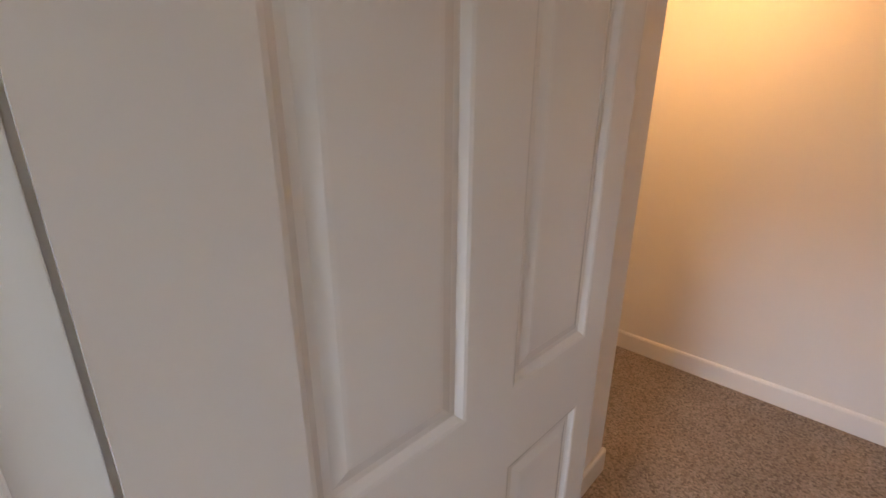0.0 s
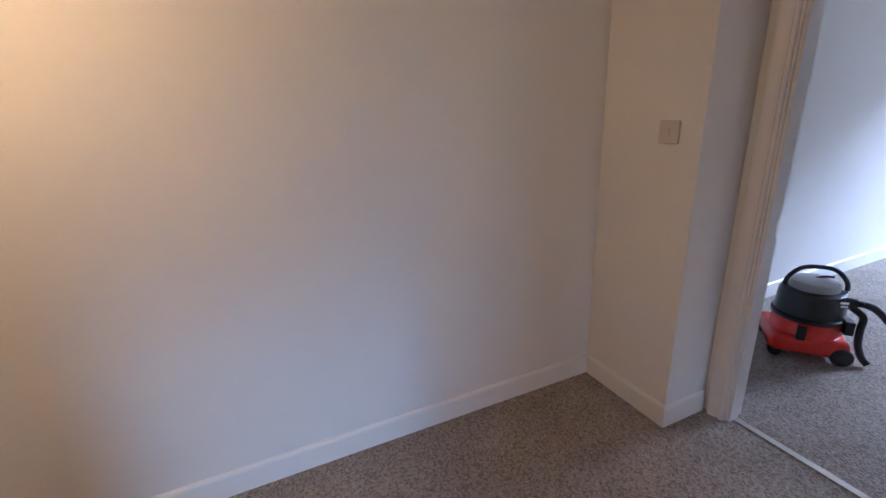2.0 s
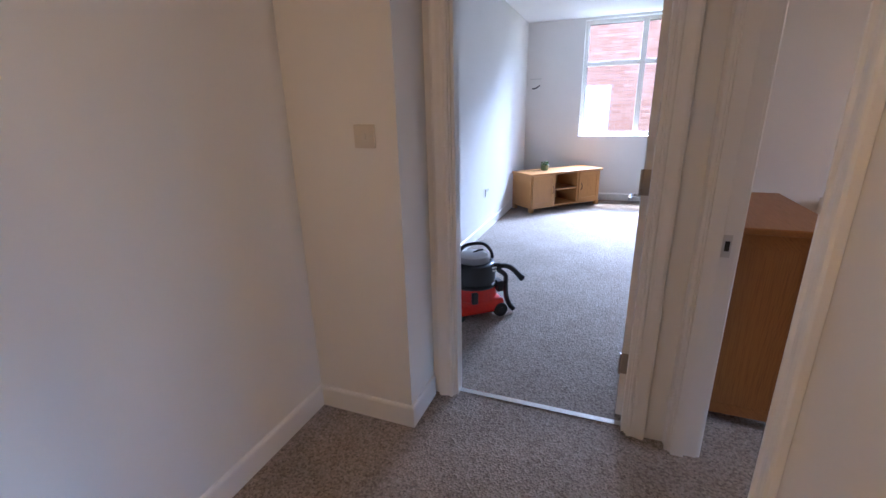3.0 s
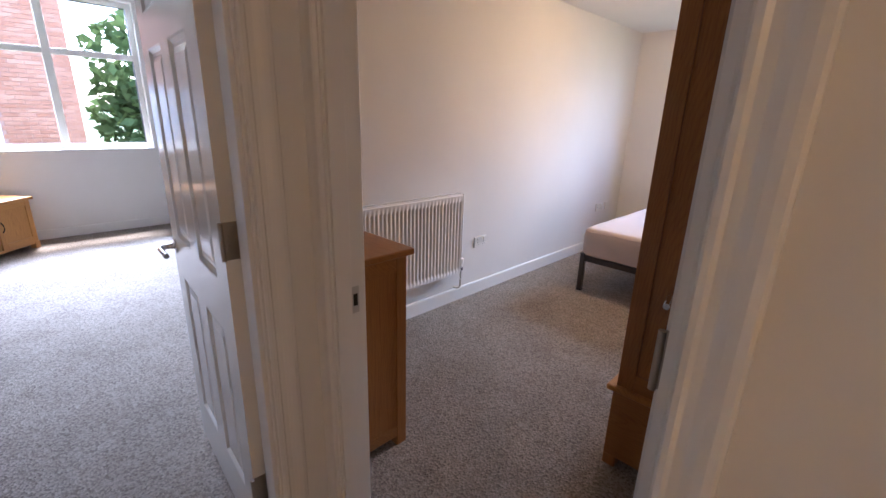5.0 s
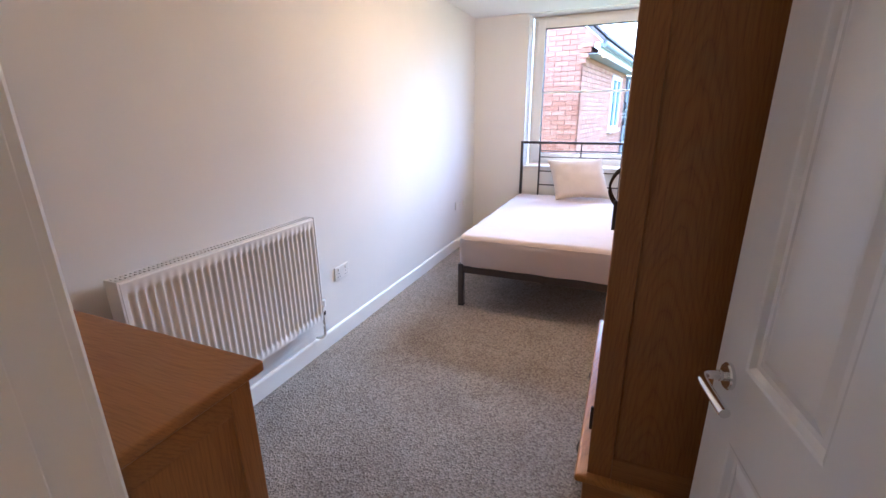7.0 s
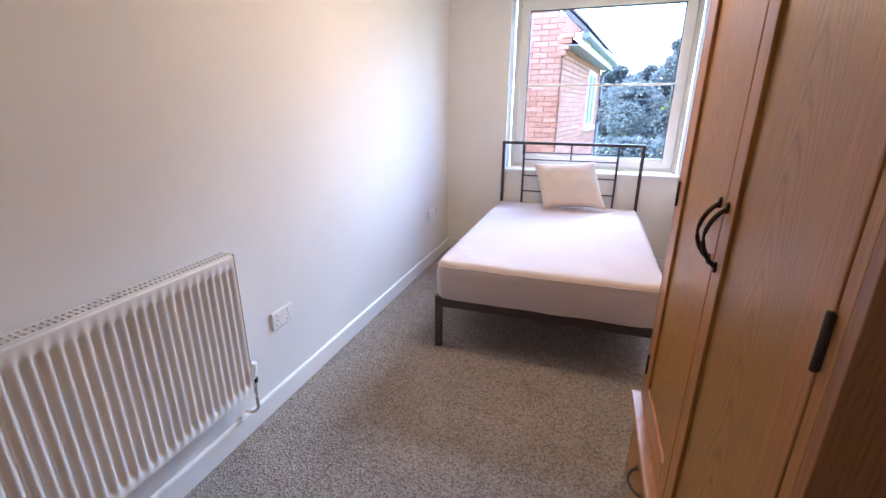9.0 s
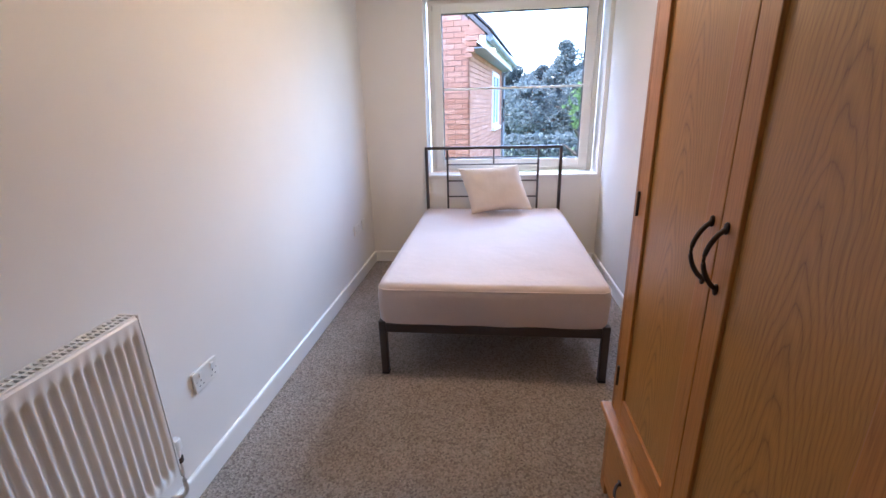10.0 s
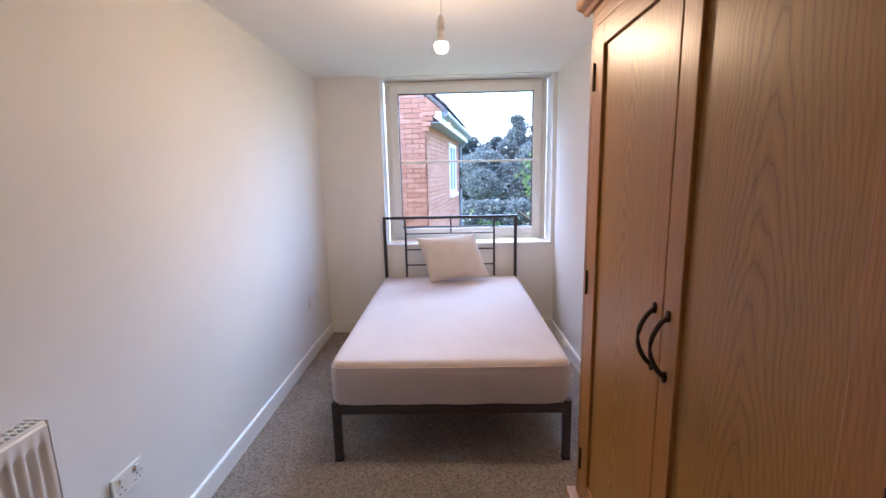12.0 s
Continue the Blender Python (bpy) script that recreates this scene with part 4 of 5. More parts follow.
def mattress():
    x0, x1, y0, y1, z0, z1 = 0.536, 1.776, 2.655, 4.525, 0.318, 0.556
    # rounded slab: rings from the underside up, then a gridded top
    bm = bmesh.new()
    def outline(inset, n=10, r=0.075):
        pts = []
        a0, a1, b0, b1 = x0 + inset, x1 - inset, y0 + inset, y1 - inset
        rr = max(r - inset, 0.02)
        for cx, cy, st in ((a1 - rr, b1 - rr, 0), (a0 + rr, b1 - rr, 90), (a0 + rr, b0 + rr, 180), (a1 - rr, b0 + rr, 270)):
            for k in range(n + 1):
                an = radians(st + 90 * k / n)
                pts.append((cx + rr * math.cos(an), cy + rr * math.sin(an)))
        out = []
        for (ax, ay), (bx_, by) in zip(pts, pts[1:] + pts[:1]):
            seg = max(1, int(math.hypot(bx_ - ax, by - ay) / 0.05))
            for s in range(seg):
                out.append((ax + (bx_ - ax) * s / seg, ay + (by - ay) * s / seg))
        return out
    levels = [(0.05, z0 + 0.002), (0.012, z0 + 0.006), (0.002, z0 + 0.03), (0.0, z0 + 0.10), (-0.002, z0 + 0.17), (0.004, z1 - 0.035), (0.012, z1 - 0.016), (0.026, z1 - 0.004), (0.05, z1)]
    first = outline(0.05)
    rings = []
    for inset, z in levels:
        ring = []
        mid = Vector(((x0 + x1) / 2, (y0 + y1) / 2))
        for px, py in first:
            v = Vector((px, py))
            dirv = Vector((min(max(px, x0 + 0.125), x1 - 0.125), min(max(py, y0 + 0.125), y1 - 0.125)))
            off = (v - dirv)
            off = off.normalized() if off.length > 1e-6 else Vector((0, 0))
            p = v + off * (0.05 - inset)
            wob = noise.noise(Vector((p.x * 7, p.y * 7, z * 9))) * 0.004
            ring.append(bm.verts.new((p.x + off.x * wob, p.y + off.y * wob, z + noise.noise(Vector((p.x * 5, p.y * 5, 3))) * 0.004 * (1 if z > z0 + 0.02 else 2.0))))
        rings.append(ring)
    n = len(first)
    for a, b in zip(rings, rings[1:]):
        for k in range(n):
            bm.faces.new((a[k], a[(k + 1) % n], b[(k + 1) % n], b[k]))
    bm.faces.new(rings[0][::-1])
    cx, cy = (x0 + x1) / 2, (y0 + y1) / 2
    prev = rings[-1]
    for s in (0.9, 0.75, 0.55, 0.35, 0.15):
        cur = []
        for px, py in first:
            qx, qy = cx + (px - cx) * s, cy + (py - cy) * s
            cur.append(bm.verts.new((qx, qy, z1 + 0.006 * (1 - s) + noise.noise(Vector((qx * 3, qy * 3, 1))) * 0.005)))
        for k in range(n):
            bm.faces.new((prev[k], prev[(k + 1) % n], cur[(k + 1) % n], cur[k]))
        prev = cur
    bm.faces.new(prev)
    ob = tagged(part("mattress", bm, M_MATTRESS, None, "", True), "pinkish white fitted-cover mattress on the bed frame", "mattress")
    for z in (z1 - 0.028,):
        pts = [(p[0], p[1]) for p in outline(0.006)]
        path = [(px, py, z + noise.noise(Vector((px * 5, py * 5, 8))) * 0.004) for px, py in pts]
        part("piping", tube(bmesh.new(), path + path[:1], 0.0035, 6, False), M_MATTRESS, ob, "sewn edge piping", True)

mattress()

def cushion():
    bm = bmesh.new()
    n, s = 22, 0.262
    sheets = []
    for side in (1, -1):
        g = []
        for i in range(n + 1):
            row = []
            for j in range(n + 1):
                u, v = 2 * i / n - 1, 2 * j / n - 1
                pinch = 1 - 0.055 * (1 - abs(v) ** 2.2) * abs(u) ** 3
                pinch2 = 1 - 0.09 * (1 - abs(u) ** 2.2) * abs(v) ** 3
                th = 0.088 * max(0.0, (1 - u * u) * (1 - v * v)) ** 0.42
                th += 0.010 * noise.noise(Vector((u * 2.2, v * 2.2, side * 3))) * (1 - u * u) * (1 - v * v)
                th += 0.007 * math.sin(9 * (u - v) + 5 * noise.noise(Vector((u, v, 4)))) * max(0.0, v - u) * (1 - u * u) * (1 - v * v)
                row.append(bm.verts.new((u * s * pinch - 0.05 * v, side * th, v * s * 0.80 * pinch2)))
            g.append(row)
        for i in range(n):
            for j in range(n):
                bm.faces.new((g[i][j], g[i + 1][j], g[i + 1][j + 1], g[i][j + 1]))
    bmesh.ops.remove_doubles(bm, verts=bm.verts[:], dist=0.0005)
    ob = tagged(part("cushion", bm, M_CUSHION, None, "", True), "cream square cushion propped against the headboard", "cushion")
    ob.matrix_world = pose(1.18, 4.36, 0.758, -26, -3, 4)

cushion()

# ---- lounge things ----
def tv_stand():
    m = pose(-2.88, -1.36, 0, 0, 0, 137)
    d = empty("tv_stand", m, "pale oak television stand with open middle shelves", "stand")
    W, D, Z = 1.22, 0.43, 0.525
    part("top", bx(bmesh.new(), -0.02, W + 0.02, -0.02, D, Z - 0.03, Z, 0.006), M_PALE_X, d)
    for x0, x1 in ((0, 0.022), (0.395, 0.415), (W - 0.415, W - 0.395), (W - 0.022, W)):
        part("upright", bx(bmesh.new(), x0, x1, 0.012, D, 0.07, Z - 0.03, 0.002), M_PALE_Z, d)
    part("bottom", bx(bmesh.new(), 0.022, W - 0.022, 0.004, D, 0.05, 0.075, 0.002), M_PALE_X, d)
    part("back_panel", bx(bmesh.new(), 0.022, W - 0.022, D - 0.008, D, 0.075, Z - 0.03), M_PALE_X, d)
    part("shelf", bx(bmesh.new(), 0.415, W - 0.415, 0.02, D - 0.01, 0.27, 0.29, 0.002), M_PALE_X, d)
    for x in (0, W - 0.055):
        for y in (0, D - 0.055):
            part("foot", bx(bmesh.new(), x, x + 0.055, y, y + 0.055, 0, 0.07, 0.004), M_PALE_Z, d)
    for x0, x1, hx in ((0.024, 0.394, 0.36), (W - 0.394, W - 0.024, W - 0.36)):
        dr = empty("door", None)
        dr.parent = d
        for a, b in ((x0, x0 + 0.05), (x1 - 0.05, x1)):
            part("stile", bx(bmesh.new(), a, b, -0.008, 0.012, 0.078, Z - 0.033, 0.002), M_PALE_Z, dr)
        for a, b in ((0.078, 0.128), (Z - 0.083, Z - 0.033)):
            part("rail", bx(bmesh.new(), x0 + 0.05, x1 - 0.05, -0.008, 0.012, a, b, 0.002), M_PALE_X, dr)
        part("panel", bx(bmesh.new(), x0 + 0.045, x1 - 0.045, 0.0, 0.008, 0.12, Z - 0.075), M_PALE_Z, dr)
        h = tube(bmesh.new(), curve_pts([(hx, -0.008, 0.24), (hx, -0.028, 0.27), (hx, -0.028, 0.31), (hx, -0.008, 0.34)], 4), 0.005, 8)
        part("handle", h, M_IRON, dr, "dark bow handle", True)
    return m

tvm = tv_stand()

def potted_plant(m):
    d = empty("potted_plant", m, "small green plant in a green square pot", "plant")
    bm = lathe(bmesh.new(), [(0.045, 0), (0.05, 0.01), (0.058, 0.07), (0.061, 0.075), (0.057, 0.078), (0.052, 0.066), (0.0, 0.066)], 20)
    part("pot", bm, M_POT, d, "", True)
    lf = bmesh.new()
    rnd = random.Random(4)
    for k in range(70):
        a, r, z = rnd.uniform(0, 6.28), rnd.uniform(0.01, 0.055), rnd.uniform(0.07, 0.115)
        p = Vector((r * math.cos(a), r * math.sin(a), z))
        q = Euler((rnd.uniform(-1, 1), rnd.uniform(-1, 1), a)).to_matrix()
        lf.faces.new([lf.verts.new(p + q @ Vector(v)) for v in ((-0.006, 0, 0), (0, -0.018, 0.004), (0.006, 0, 0), (0, 0.02, 0.006))])
    part("leaves", lf, M_LEAF_LITE, d)

potted_plant(tvm @ pose(0.40, 0.24, 0.525))
tagged(part("aerial_cable", tube(bmesh.new(), curve_pts([tvm @ Vector(p) for p in ((0.44, 0.30, 0.529), (0.28, 0.26, 0.529), (0.12, 0.31, 0.53), (0.02, 0.40, 0.529))], 6), 0.0035, 6), M_BLACK, None, "", True), "black aerial cable lying on the stand", "cable")
th = empty("wall_bracket", pose(-4.1, -1.56, 1.72, 0, 0, 90), "small white wall bracket with a black clip", "bracket")
part("plate", bx(bmesh.new(), -0.06, 0.06, -0.012, 0, -0.10, 0.06, 0.003), M_PLATE, th)
part("arm", bx(bmesh.new(), -0.085, 0.085, -0.05, -0.013, 0.045, 0.056, 0.003), M_STEEL, th, "grey metal arm")
cl = tube(bmesh.new(), curve_pts([(-0.05, -0.012, -0.08), (-0.02, -0.05, -0.085), (0.03, -0.055, -0.065), (0.065, -0.045, -0.04)], 5), 0.010, 8)
part("clip", cl, M_BLACK, th, "black clip", True)

def vacuum():
    d = empty("vacuum_cleaner", pose(0.18, -1.21, 0, 0, 0, 40), "red and black drum vacuum cleaner with a ribbed hose", "vacuum")
    bm = bmesh.new()
    bx(bm, -0.165, 0.168, -0.18, 0.165, 0.035, 0.13, 0.032, 3)
    lathe(bm, [(0.162, 0.10), (0.160, 0.205), (0.157, 0.213), (0.0, 0.213)], 40)
    part("base", bm, M_RED, d, "glossy red plastic drum", True)
    part("rim", lathe(bmesh.new(), [(0.158, 0.208), (0.170, 0.212), (0.170, 0.230), (0.160, 0.236)], 40), M_BLACK, d, "black rim", True)
    part("head", lathe(bmesh.new(), [(0.157, 0.234), (0.153, 0.31), (0.150, 0.345), (0.143, 0.362), (0.125, 0.372), (0.0, 0.376)], 40), M_BLACK, d, "black motor head", True)
    part("cord_cover", lathe(bmesh.new(), [(0.112, 0.37), (0.112, 0.395), (0.105, 0.412), (0.08, 0.424), (0.03, 0.429), (0.0, 0.43)], 32), M_GUTTER_PALE, d, "silver grey cable winder cover", True)
    part("crank", tube(bmesh.new(), curve_pts([(0.0, 0.0, 0.425), (0.0, 0.04, 0.438), (0.0, 0.075, 0.438)], 4), 0.007, 8), M_BLACK, d, "black winder crank", True)
    part("handle", tube(bmesh.new(), curve_pts([(0.02, -0.135, 0.345), (0.02, -0.128, 0.42), (0.02, -0.075, 0.482), (0.02, 0, 0.496), (0.02, 0.075, 0.482), (0.02, 0.128, 0.42), (0.02, 0.135, 0.345)], 6), 0.012, 12), M_BLACK, d, "black carrying handle", True)
    for sx, sy, r in ((0.155, 0.135, 0.05), (-0.155, 0.135, 0.05), (0.14, -0.15, 0.032), (-0.14, -0.15, 0.032)):
        wm = Matrix.Translation((sx, sy, r)) @ Matrix.Rotation(radians(90), 4, "Y")
        w = part("wheel", lathe(bmesh.new(), [(0.4 * r, -0.02), (0.92 * r, -0.02), (r, -0.012), (r, 0.012), (0.92 * r, 0.02), (0.4 * r, 0.02)], 24, wm), M_RUBBER, d, "", True)
        part("hub", lathe(bmesh.new(), [(0.38 * r, -0.023), (0.38 * r, 0.023)], 16, wm), M_BLACK, w, "", True)
    part("latch", bx(bmesh.new(), 0.150, 0.176, -0.075, -0.035, 0.12, 0.20, 0.006), M_BLACK, d)
    part("latch", bx(bmesh.new(), 0.06, 0.14, 0.125, 0.165, 0.17, 0.245, 0.006), M_BLACK, d)
    for z in (0.315, 0.335):
        part("label", bx(bmesh.new(), 0.128, 0.134, 0.055, 0.105, z, z + 0.011, 0.001, 1, Matrix.Rotation(radians(8), 4, "Z")), M_FASCIA, d, "white label strip")
    part("hose_socket", tube(bmesh.new(), [(0.07, 0.09, 0.325), (0.08, 0.165, 0.33)], [0.034, 0.028], 18), M_BLACK, d, "black hose socket", True)
    def ribbed(pts):
        path = curve_pts(pts, 12)
        return tube(bmesh.new(), path, [0.0165 + (0.0022 if k % 2 else 0.0) for k in range(len(path))], 12)
    part("hose", ribbed([(0.08, 0.15, 0.33), (0.09, 0.19, 0.335), (0.095, 0.235, 0.32), (0.095, 0.275, 0.285)]), M_BLACK, d, "ribbed black suction hose", True)
    nz = tube(bmesh.new(), [(0.095, 0.27, 0.29), (0.095, 0.31, 0.245), (0.095, 0.33, 0.225)], [0.018, 0.019, 0.024], 14)
    part("nozzle", nz, M_BLACK, d, "flared hose end", True)
    part("hose", ribbed([(0.085, 0.15, 0.31), (0.105, 0.195, 0.27), (0.11, 0.195, 0.20), (0.115, 0.20, 0.12), (0.12, 0.225, 0.05), (0.14, 0.25, 0.02)]), M_BLACK, d, "ribbed black suction hose", True)

vacuum()

# ---- outside ----
bm = bmesh.new()
R = 420.0
ring = [bm.verts.new((R * math.cos(a), R * math.sin(a), -0.42)) for a in (2 * math.pi * k / 48 for k in range(48))]
bm.faces.new(ring)
tagged(part("ground", bm, M_GRASS), "rough garden grass round the houses", "ground", kind="structure")

def leafy(bm, centre, radii, count, size, rnd):
    """Small folded leaves spread through an uneven clump."""
    for _ in range(count):
        v = Vector((rnd.gauss(0, 1), rnd.gauss(0, 1), rnd.gauss(0, 1))).normalized() * rnd.uniform(0.55, 1.0) ** 0.6
        p = Vector(centre) + Vector((v.x * radii[0], v.y * radii[1], v.z * radii[2]))
        q = Euler((rnd.uniform(-1.4, 1.4), rnd.uniform(-1.4, 1.4), rnd.uniform(0, 6.28))).to_matrix()
        s = size * rnd.uniform(0.6, 1.4)
        a, b, c, e = (bm.verts.new(p + q @ Vector(w) * s) for w in ((-0.5, 0, 0), (0, -0.9, 0.15), (0.5, 0, 0), (0, 0.9, 0.15)))
        bm.faces.new((a, b, c, e))

def tree(x, y, h, w, material, seed, label, low=0.0, size=0.16, count=2600, pointed=False):
    rnd = random.Random(seed)
    d = empty("tree", pose(x, y, -0.42), label, "tree", "trees beyond the garden")
    tr = tube(bmesh.new(), [(0, 0, 0), (0.05, 0.02, h * 0.35), (-0.03, 0.05, h * 0.7), (0, 0, h * 0.93)], [0.02 * h + 0.05, 0.016 * h + 0.03, 0.03, 0.012], 9)
    for k in range(7):
        a, z = rnd.uniform(0, 6.28), h * rnd.uniform(0.25, 0.75)
        tube(tr, [(0, 0, z), (math.cos(a) * w * 0.3, math.sin(a) * w * 0.3, z + h * 0.1), (math.cos(a) * w * 0.45, math.sin(a) * w * 0.45, z + h * 0.15)], [0.05, 0.03, 0.012], 6)
    part("trunk", tr, M_BARK, d, "", True)
    cr = bmesh.new()
    n = 26
    for k in range(n):
        s = (k + 0.5) / n
        z = h * (low + (1 - low) * s)
        spread = w * 0.5 * ((1 - s) ** 0.8 if pointed else max(0.25, math.sin(math.pi * min(0.97, 0.25 + 0.72 * s))))
        a, r = rnd.uniform(0, 6.28), spread * rnd.uniform(0.2, 0.85)
        c = w * rnd.uniform(0.14, 0.26) * (0.55 if s > 0.85 else 1)
        leafy(cr, (r * math.cos(a), r * math.sin(a), z), (c, c, c * rnd.uniform(0.6, 1.0)), count // n, size, rnd)
    part("crown", cr, material, d)

EVER = "dark evergreen tree with a dense uneven crown"
for x, y, h, w, sd, pt in ((2.2, 25, 3.65, 3.4, 1, False), (3.6, 26, 3.75, 3.2, 2, False), (4.75, 24.5, 4.7, 2.9, 3, True), (6.1, 25.5, 3.95, 3.6, 5, False), (7.8, 25, 4.55, 3.8, 6, False), (2.9, 22.5, 2.75, 3.6, 7, False), (5.3, 22.5, 2.95, 3.8, 8, False), (9.8, 26, 4.15, 4.0, 9, False), (0.4, 27, 3.55, 4.0, 10, False), (12.2, 25, 4.75, 4.2, 11, False)):
    tree(x, y, h, w, M_LEAF_DARK, sd, EVER, 0.02, 0.085, 16000, pt)
tree(2.88, 9.0, 2.25, 0.95, M_LEAF_LITE, 21, "slim light green garden tree", 0.6, 0.055, 320)
for x, y, h, w, sd in ((-10.8, 2.3, 4.6, 3.0, 31), (-12.0, 4.6, 5.0, 3.6, 32), (-10.0, 5.2, 3.6, 3.0, 33)):
    tree(x, y, h, w, M_LEAF_LITE, sd, "bright green leafy tree behind the lounge", 0.05, 0.16, 2600)

def hedge(x0, x1, y, h, seed):
    rnd = random.Random(seed)
    bm = bmesh.new()
    x = x0
    while x < x1:
        leafy(bm, (x, y + rnd.uniform(-0.2, 0.2), -0.42 + h * 0.5), (0.45, 0.4, h * 0.55), 170, 0.11, rnd)
        x += 0.35
    return tagged(part("hedge", bm, M_LEAF_DARK), "dark clipped garden hedge", "hedge", kind="stuff")

hedge(1.6, 8.0, 15.6, 0.95, 41)
gp = bmesh.new()
rg = random.Random(5)
for k in range(3):
    leafy(gp, (1.95 + 0.2 * k, 11.8 + rg.uniform(-0.2, 0.2), -0.15), (0.16, 0.16, 0.4), 110, 0.06, rg)
tagged(part("garden_plants", gp, M_LEAF_LITE), "low bright green border plants", "plant", kind="stuff")

def house(name, label, corner, along, width, depth, eave0, eave1, windows, brick_span, left_span, slope=0.0):
    """A brick house: one face runs from corner along a direction, another from the corner to its left; the bricks in view are laid one by one."""
    c = Vector((*corner, 0))
    u = Vector((*along, 0)).normalized()
    n = Vector((u.y, -u.x, 0))
    l = -n
    zg = -0.42
    d = empty(name, None, label, "house")
    core = bmesh.new()
    s = 0.012
    pts = [c + (u + l) * s, c + u * width + l * s, c + u * width + l * depth, c + l * depth + u * s]
    tops = [eave0, eave1, eave1, eave0]
    lo = [core.verts.new((p.x, p.y, zg)) for p in pts]
    hi = [core.verts.new((p.x, p.y, z)) for p, z in zip(pts, tops)]
    for k in range(4):
        core.faces.new((lo[k], lo[(k + 1) % 4], hi[(k + 1) % 4], hi[k]))
    core.faces.new(hi)
    part("wall", core, M_MORTAR, d, "mortar-pale brick wall")
    bl, bh, j = 0.215, 0.065, 0.010
    shared = bpy.data.meshes.new("brick")
    tb = bx(bmesh.new(), 0, bl, 0, 0.03, 0, bh, 0.004, 1)
    tb.to_mesh(shared)
    tb.free()
    shared.materials.append(M_BRICK)
    rest = bmesh.new()
    made = 0
    for face, span in ((0, brick_span), (1, left_span)):
        dirv = u if face == 0 else l
        outv = n if face == 0 else -u
        row, z = 0, span[2]
        while z < span[3]:
            x = span[0] - (0.1125 if row % 2 else 0)
            while x < span[1]:
                a, b = max(x, 0), min(x + bl, span[1])
                zt = z + bh
                lim = eave0 + (eave1 - eave0) * (a / width) if face == 0 else eave0 + (0.2 if slope else 0.0) + slope * a
                if face == 0:
                    for wa, wb, wz0, wz1 in windows:
                        if wz0 - 0.02 < zt and z < wz1 + 0.02:
                            if a < wa < b:
                                b = wa - 0.021
                            elif a < wb < b:
                                a = wb + 0.021
                blocked = face == 0 and any(wa - 0.02 < b and a < wb + 0.02 and wz0 - 0.02 < zt and z < wz1 + 0.02 for wa, wb, wz0, wz1 in windows)
                if b - a > 0.04 and zt < lim - 0.02 and not blocked:
                    o = c + dirv * a + outv * 0.0
                    rot = Matrix(((dirv.x, -outv.x, 0, o.x), (dirv.y, -outv.y, 0, o.y), (0, 0, 1, z), (0, 0, 0, 1)))
                    if made < 290 and b - a > bl - 0.001:
                        ob = bpy.data.objects.new("brick", shared)
                        scene.collection.objects.link(ob)
                        ob.parent = d
                        ob.matrix_world = rot
                        made += 1
                    else:
                        t = [rest.verts.new(rot @ Vector(p)) for p in ((0, 0, 0), (b - a, 0, 0), (b - a, 0, bh), (0, 0, bh), (0, 0.03, 0), (b - a, 0.03, 0), (b - a, 0.03, bh), (0, 0.03, bh))]
                        for f in ((0, 1, 2, 3), (0, 1, 5, 4), (1, 2, 6, 5), (2, 3, 7, 6), (3, 0, 4, 7)):
                            rest.faces.new([t[i] for i in f])
                x += bl + j
            z += bh + j
            row += 1
    tagged(part("brickwork", rest, M_BRICK, d), kind="stuff")
    for wa, wb, z0, z1 in windows:
        w = empty("window", None)
        w.parent = d
        w.matrix_world = Matrix(((u.x, -n.x, 0, c.x), (u.y, -n.y, 0, c.y), (0, 0, 1, 0), (0, 0, 0, 1)))
        for nm, a, b, e, f in (("frame", wa, wa + 0.08, z0, z1), ("frame", wb - 0.08, wb, z0, z1), ("frame", wa + 0.08, wb - 0.08, z0, z0 + 0.08), ("frame", wa + 0.08, wb - 0.08, z1 - 0.08, z1), ("mullion", (wa + wb) / 2 - 0.03, (wa + wb) / 2 + 0.03, z0 + 0.08, z1 - 0.08)):
            part(nm, bx(bmesh.new(), a, b, -0.02, 0.07, e, f, 0.006), M_FASCIA, w)
        part("sill", bx(bmesh.new(), wa - 0.05, wb + 0.05, -0.07, 0.05, z0 - 0.06, z0, 0.006), M_FASCIA, w)
        part("pane", bx(bmesh.new(), wa + 0.08, wb - 0.08, 0.001, 0.009, z0 + 0.08, z1 - 0.08), M_PANE_DARK if name == "brick_house" else M_BLIND, w)
    return d, c, u, n, l

def slab(name, p, q, r, s, t, material, parent, label=""):
    """A thick sheet with corners p q r s, t thick downwards."""
    bm = bmesh.new()
    a = [bm.verts.new(v) for v in (p, q, r, s)]
    b = [bm.verts.new(Vector(v) - Vector((0, 0, t))) for v in (p, q, r, s)]
    bm.faces.new(a)
    bm.faces.new(b[::-1])
    for k in range(4):
        bm.faces.new((a[k], a[(k + 1) % 4], b[(k + 1) % 4], b[k]))
    return part(name, bm, material, parent, label)

EAVE, PITCH, LONG, DEEP = 2.44, 0.9, 4.6, 6.4
d, c, u, n, l = house("brick_house", "red brick house with a white window across the garden", (0.81, 7.4), (0.122, 1.0), LONG, DEEP, EAVE, EAVE, [(2.72, 3.86, 1.02, 2.12)], (0.0, LONG, -0.3, EAVE), (0.0, 1.5, -0.3, 3.4), PITCH)
up = Vector((0, 0, 1))
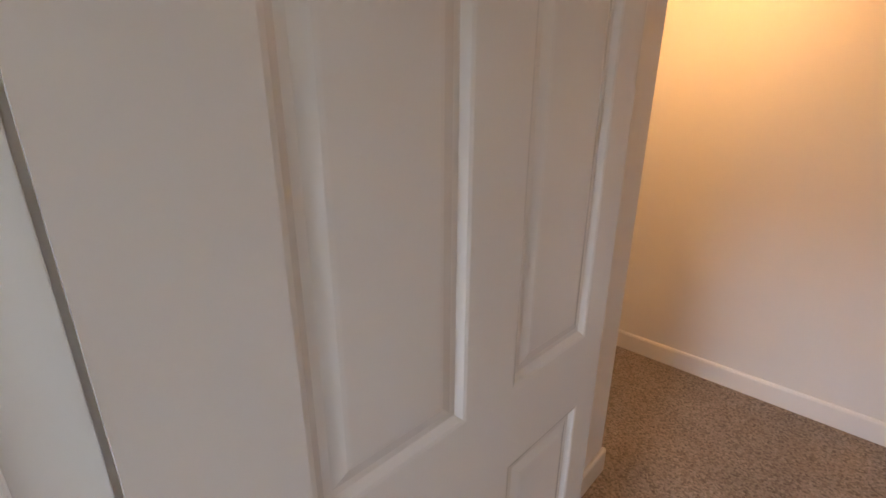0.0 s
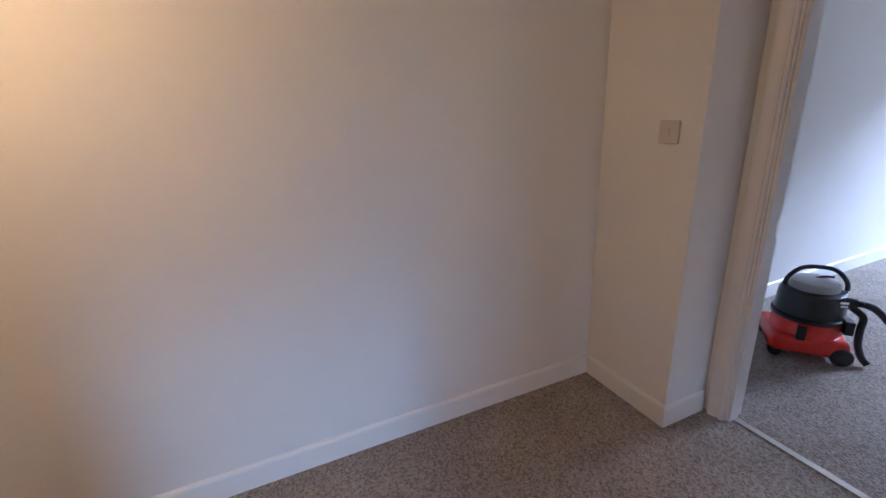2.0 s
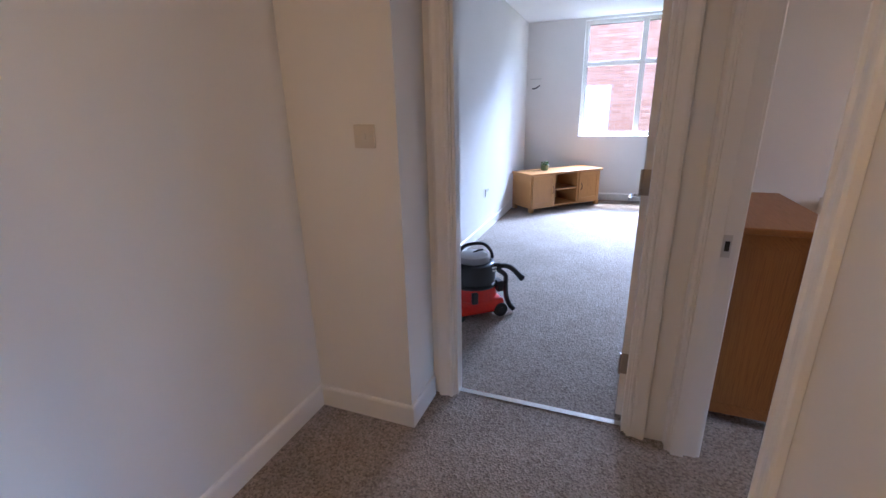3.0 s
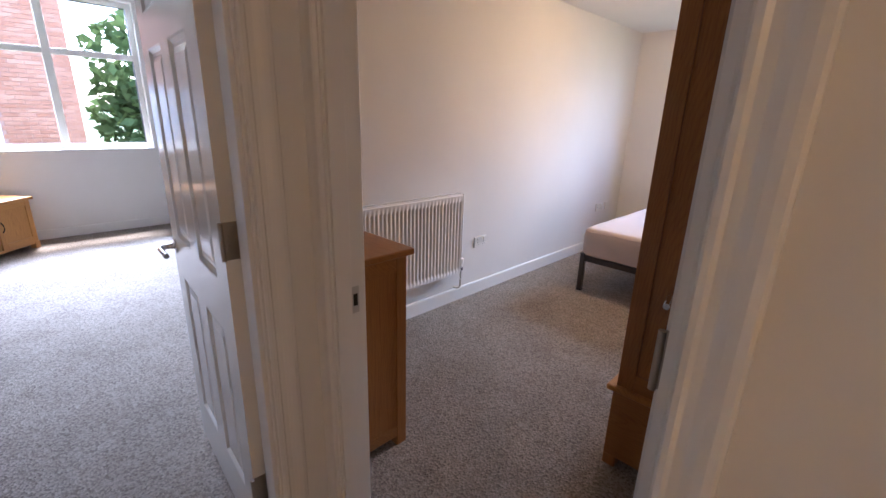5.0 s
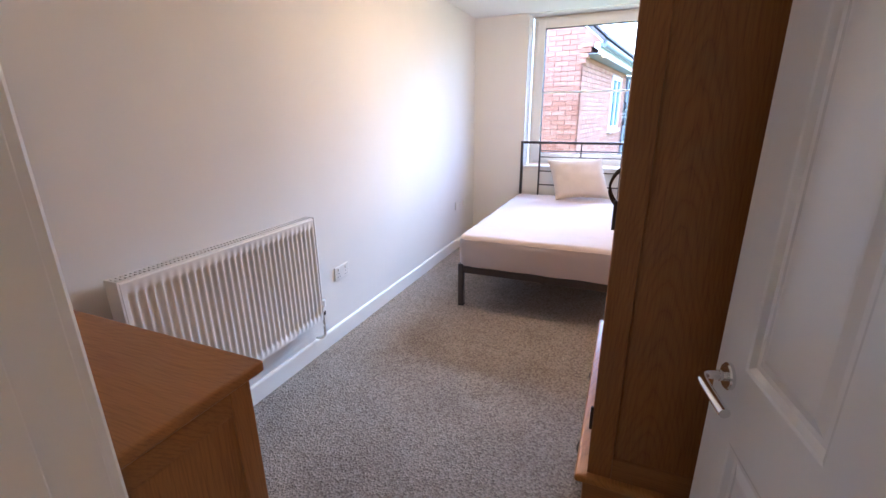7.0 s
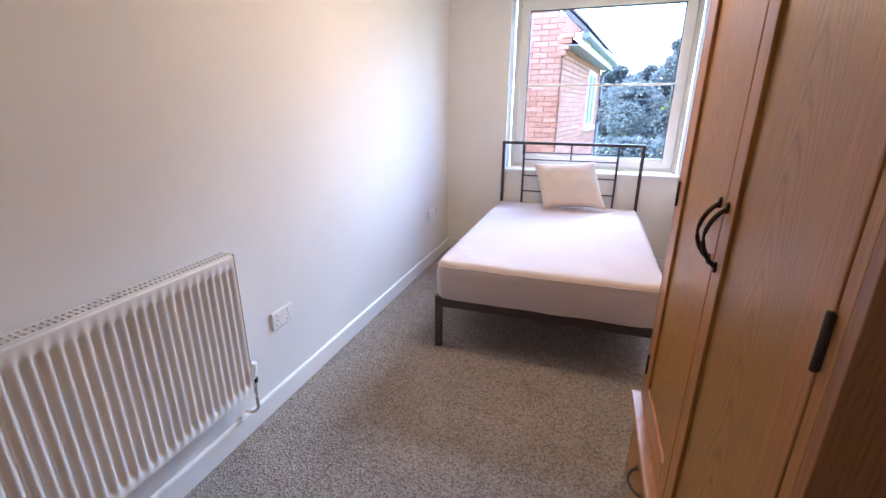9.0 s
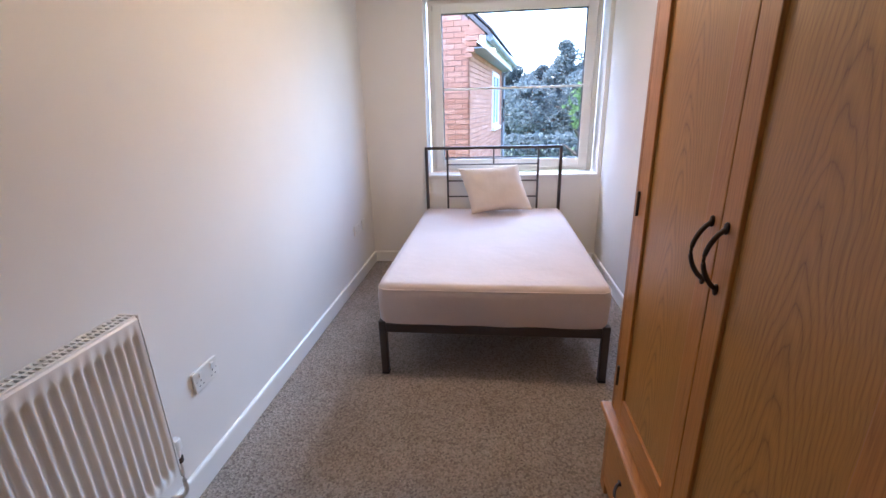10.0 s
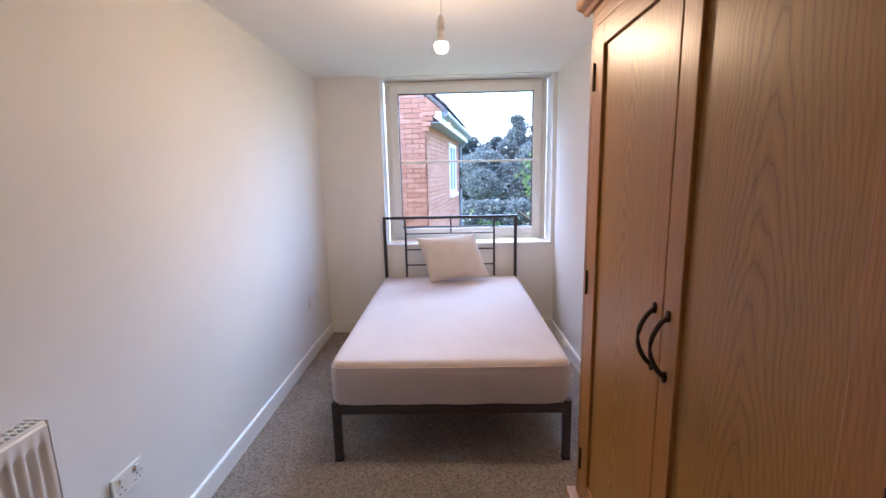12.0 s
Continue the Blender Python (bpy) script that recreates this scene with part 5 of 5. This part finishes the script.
# gable above the eaves
gb = bmesh.new()
face = [c + u * 0.012 + l * k + up * z for k, z in ((0.02, EAVE - 0.01), (DEEP, EAVE - 0.01), (DEEP, EAVE + 0.18), (DEEP / 2, EAVE + 0.2 + PITCH * DEEP / 2), (0.02, EAVE + 0.2))]
lo = [gb.verts.new(p) for p in face]
hi = [gb.verts.new(p + u * 0.2) for p in face]
gb.faces.new(lo)
gb.faces.new(hi[::-1])
for k in range(5):
    gb.faces.new((lo[k], lo[(k + 1) % 5], hi[(k + 1) % 5], hi[k]))
part("gable", gb, M_MORTAR, d, "mortar-pale brick gable")
# stepped corbel bricks under the end of the gutter
for k in range(5):
    z = EAVE - 0.075 * (5 - k) + 0.06
    m = Matrix(((n.x, u.x, 0, c.x), (n.y, u.y, 0, c.y), (0, 0, 1, z), (0, 0, 0, 1)))
    part("corbel_brick", bx(bmesh.new(), -0.06, 0.035 * (k + 1), -0.004, 0.098, 0, 0.066, 0.004, 1, m), M_BRICK, d)
kn = bmesh.new()
side = [c + n * q + up * z for q, z in ((0.0, EAVE - 0.02), (0.225, EAVE - 0.02), (0.225, EAVE + 0.0), (0.0, EAVE + 0.2))]
lo = [kn.verts.new(p - u * 0.003) for p in side]
hi = [kn.verts.new(p + u * 0.098) for p in side]
kn.faces.new(lo)
kn.faces.new(hi[::-1])
for k in range(4):
    kn.faces.new((lo[k], lo[(k + 1) % 4], hi[(k + 1) % 4], hi[k]))
part("kneeler", kn, M_BRICK, d, "brick kneeler closing the eave")
# two roof planes, tiles along the near eave, fascia and gutter
e0, e1 = c + n * 0.30 - u * 0.05 + up * (EAVE + 0.02), c + n * 0.30 + u * (LONG + 0.15) + up * (EAVE + 0.02)
ridge = l * (DEEP / 2 + 0.30) + up * PITCH * (DEEP / 2 + 0.30)
slab("roof", e0, e1, e1 + ridge, e0 + ridge, 0.07, M_TILE, d, "dark tiled roof")
back = l * (DEEP + 0.60)
slab("roof", e0 + ridge, e1 + ridge, e1 + back, e0 + back, 0.07, M_TILE, d, "dark tiled roof")
f0, f1 = c + n * 0.24 + up * (EAVE - 0.03), c + n * 0.24 + u * (LONG + 0.1) + up * (EAVE - 0.03)
slab("fascia", f0, f1, f1 - n * 0.025, f0 - n * 0.025, 0.17, M_FASCIA, d, "white fascia board")
slab("soffit", f0 - n * 0.027 - up * 0.15, f1 - n * 0.027 - up * 0.15, f1 - n * 0.235 - up * 0.15, f0 - n * 0.235 - up * 0.15, 0.015, M_GUTTER, d, "grey soffit")
gt = tube(bmesh.new(), [f0 + n * 0.055 - up * 0.03, f1 + n * 0.055 - up * 0.03], 0.05, 12)
part("gutter", gt, M_GUTTER, d, "dark grey gutter", True)
dp = c + u * (LONG - 0.12) + n * 0.06
part("downpipe", tube(bmesh.new(), curve_pts([dp - up * 0.42, dp + up * (EAVE - 0.45), dp + n * 0.05 + up * (EAVE - 0.3), dp + n * 0.2 + up * (EAVE - 0.1)], 5), 0.034, 10), M_GUTTER, d, "grey downpipe", True)
rt = random.Random(8)
rows = bmesh.new()
k = 0.0
while k < LONG + 0.1:
    for r in range(5):
        p = e0 + u * (k + (0.1 if r % 2 else 0)) + l * (r * 0.26 - 0.03) + up * (0.004 + PITCH * r * 0.26)
        bx(rows, 0, 0.2, 0, 0.3, rt.uniform(0, 0.006), 0.035, 0, 1, Matrix(((u.x, l.x, 0, p.x), (u.y, l.y, 0, p.y), (0, PITCH, 1, p.z), (0, 0, 0, 1))))
    k += 0.205
tagged(part("roof_tiles", rows, M_TILE, d), kind="stuff")

d, c, u, n, l = house("brick_block", "tall red brick building close behind the lounge", (-9.0, -6.23), (0, 1), 6.8, 5.0, 6.2, 6.2, [(5.05, 5.64, 0.68, 1.85), (1.6, 2.6, 0.68, 1.95)], (3.9, 6.8, 0.3, 4.2), (0.0, 0.3, 0.3, 1.0))
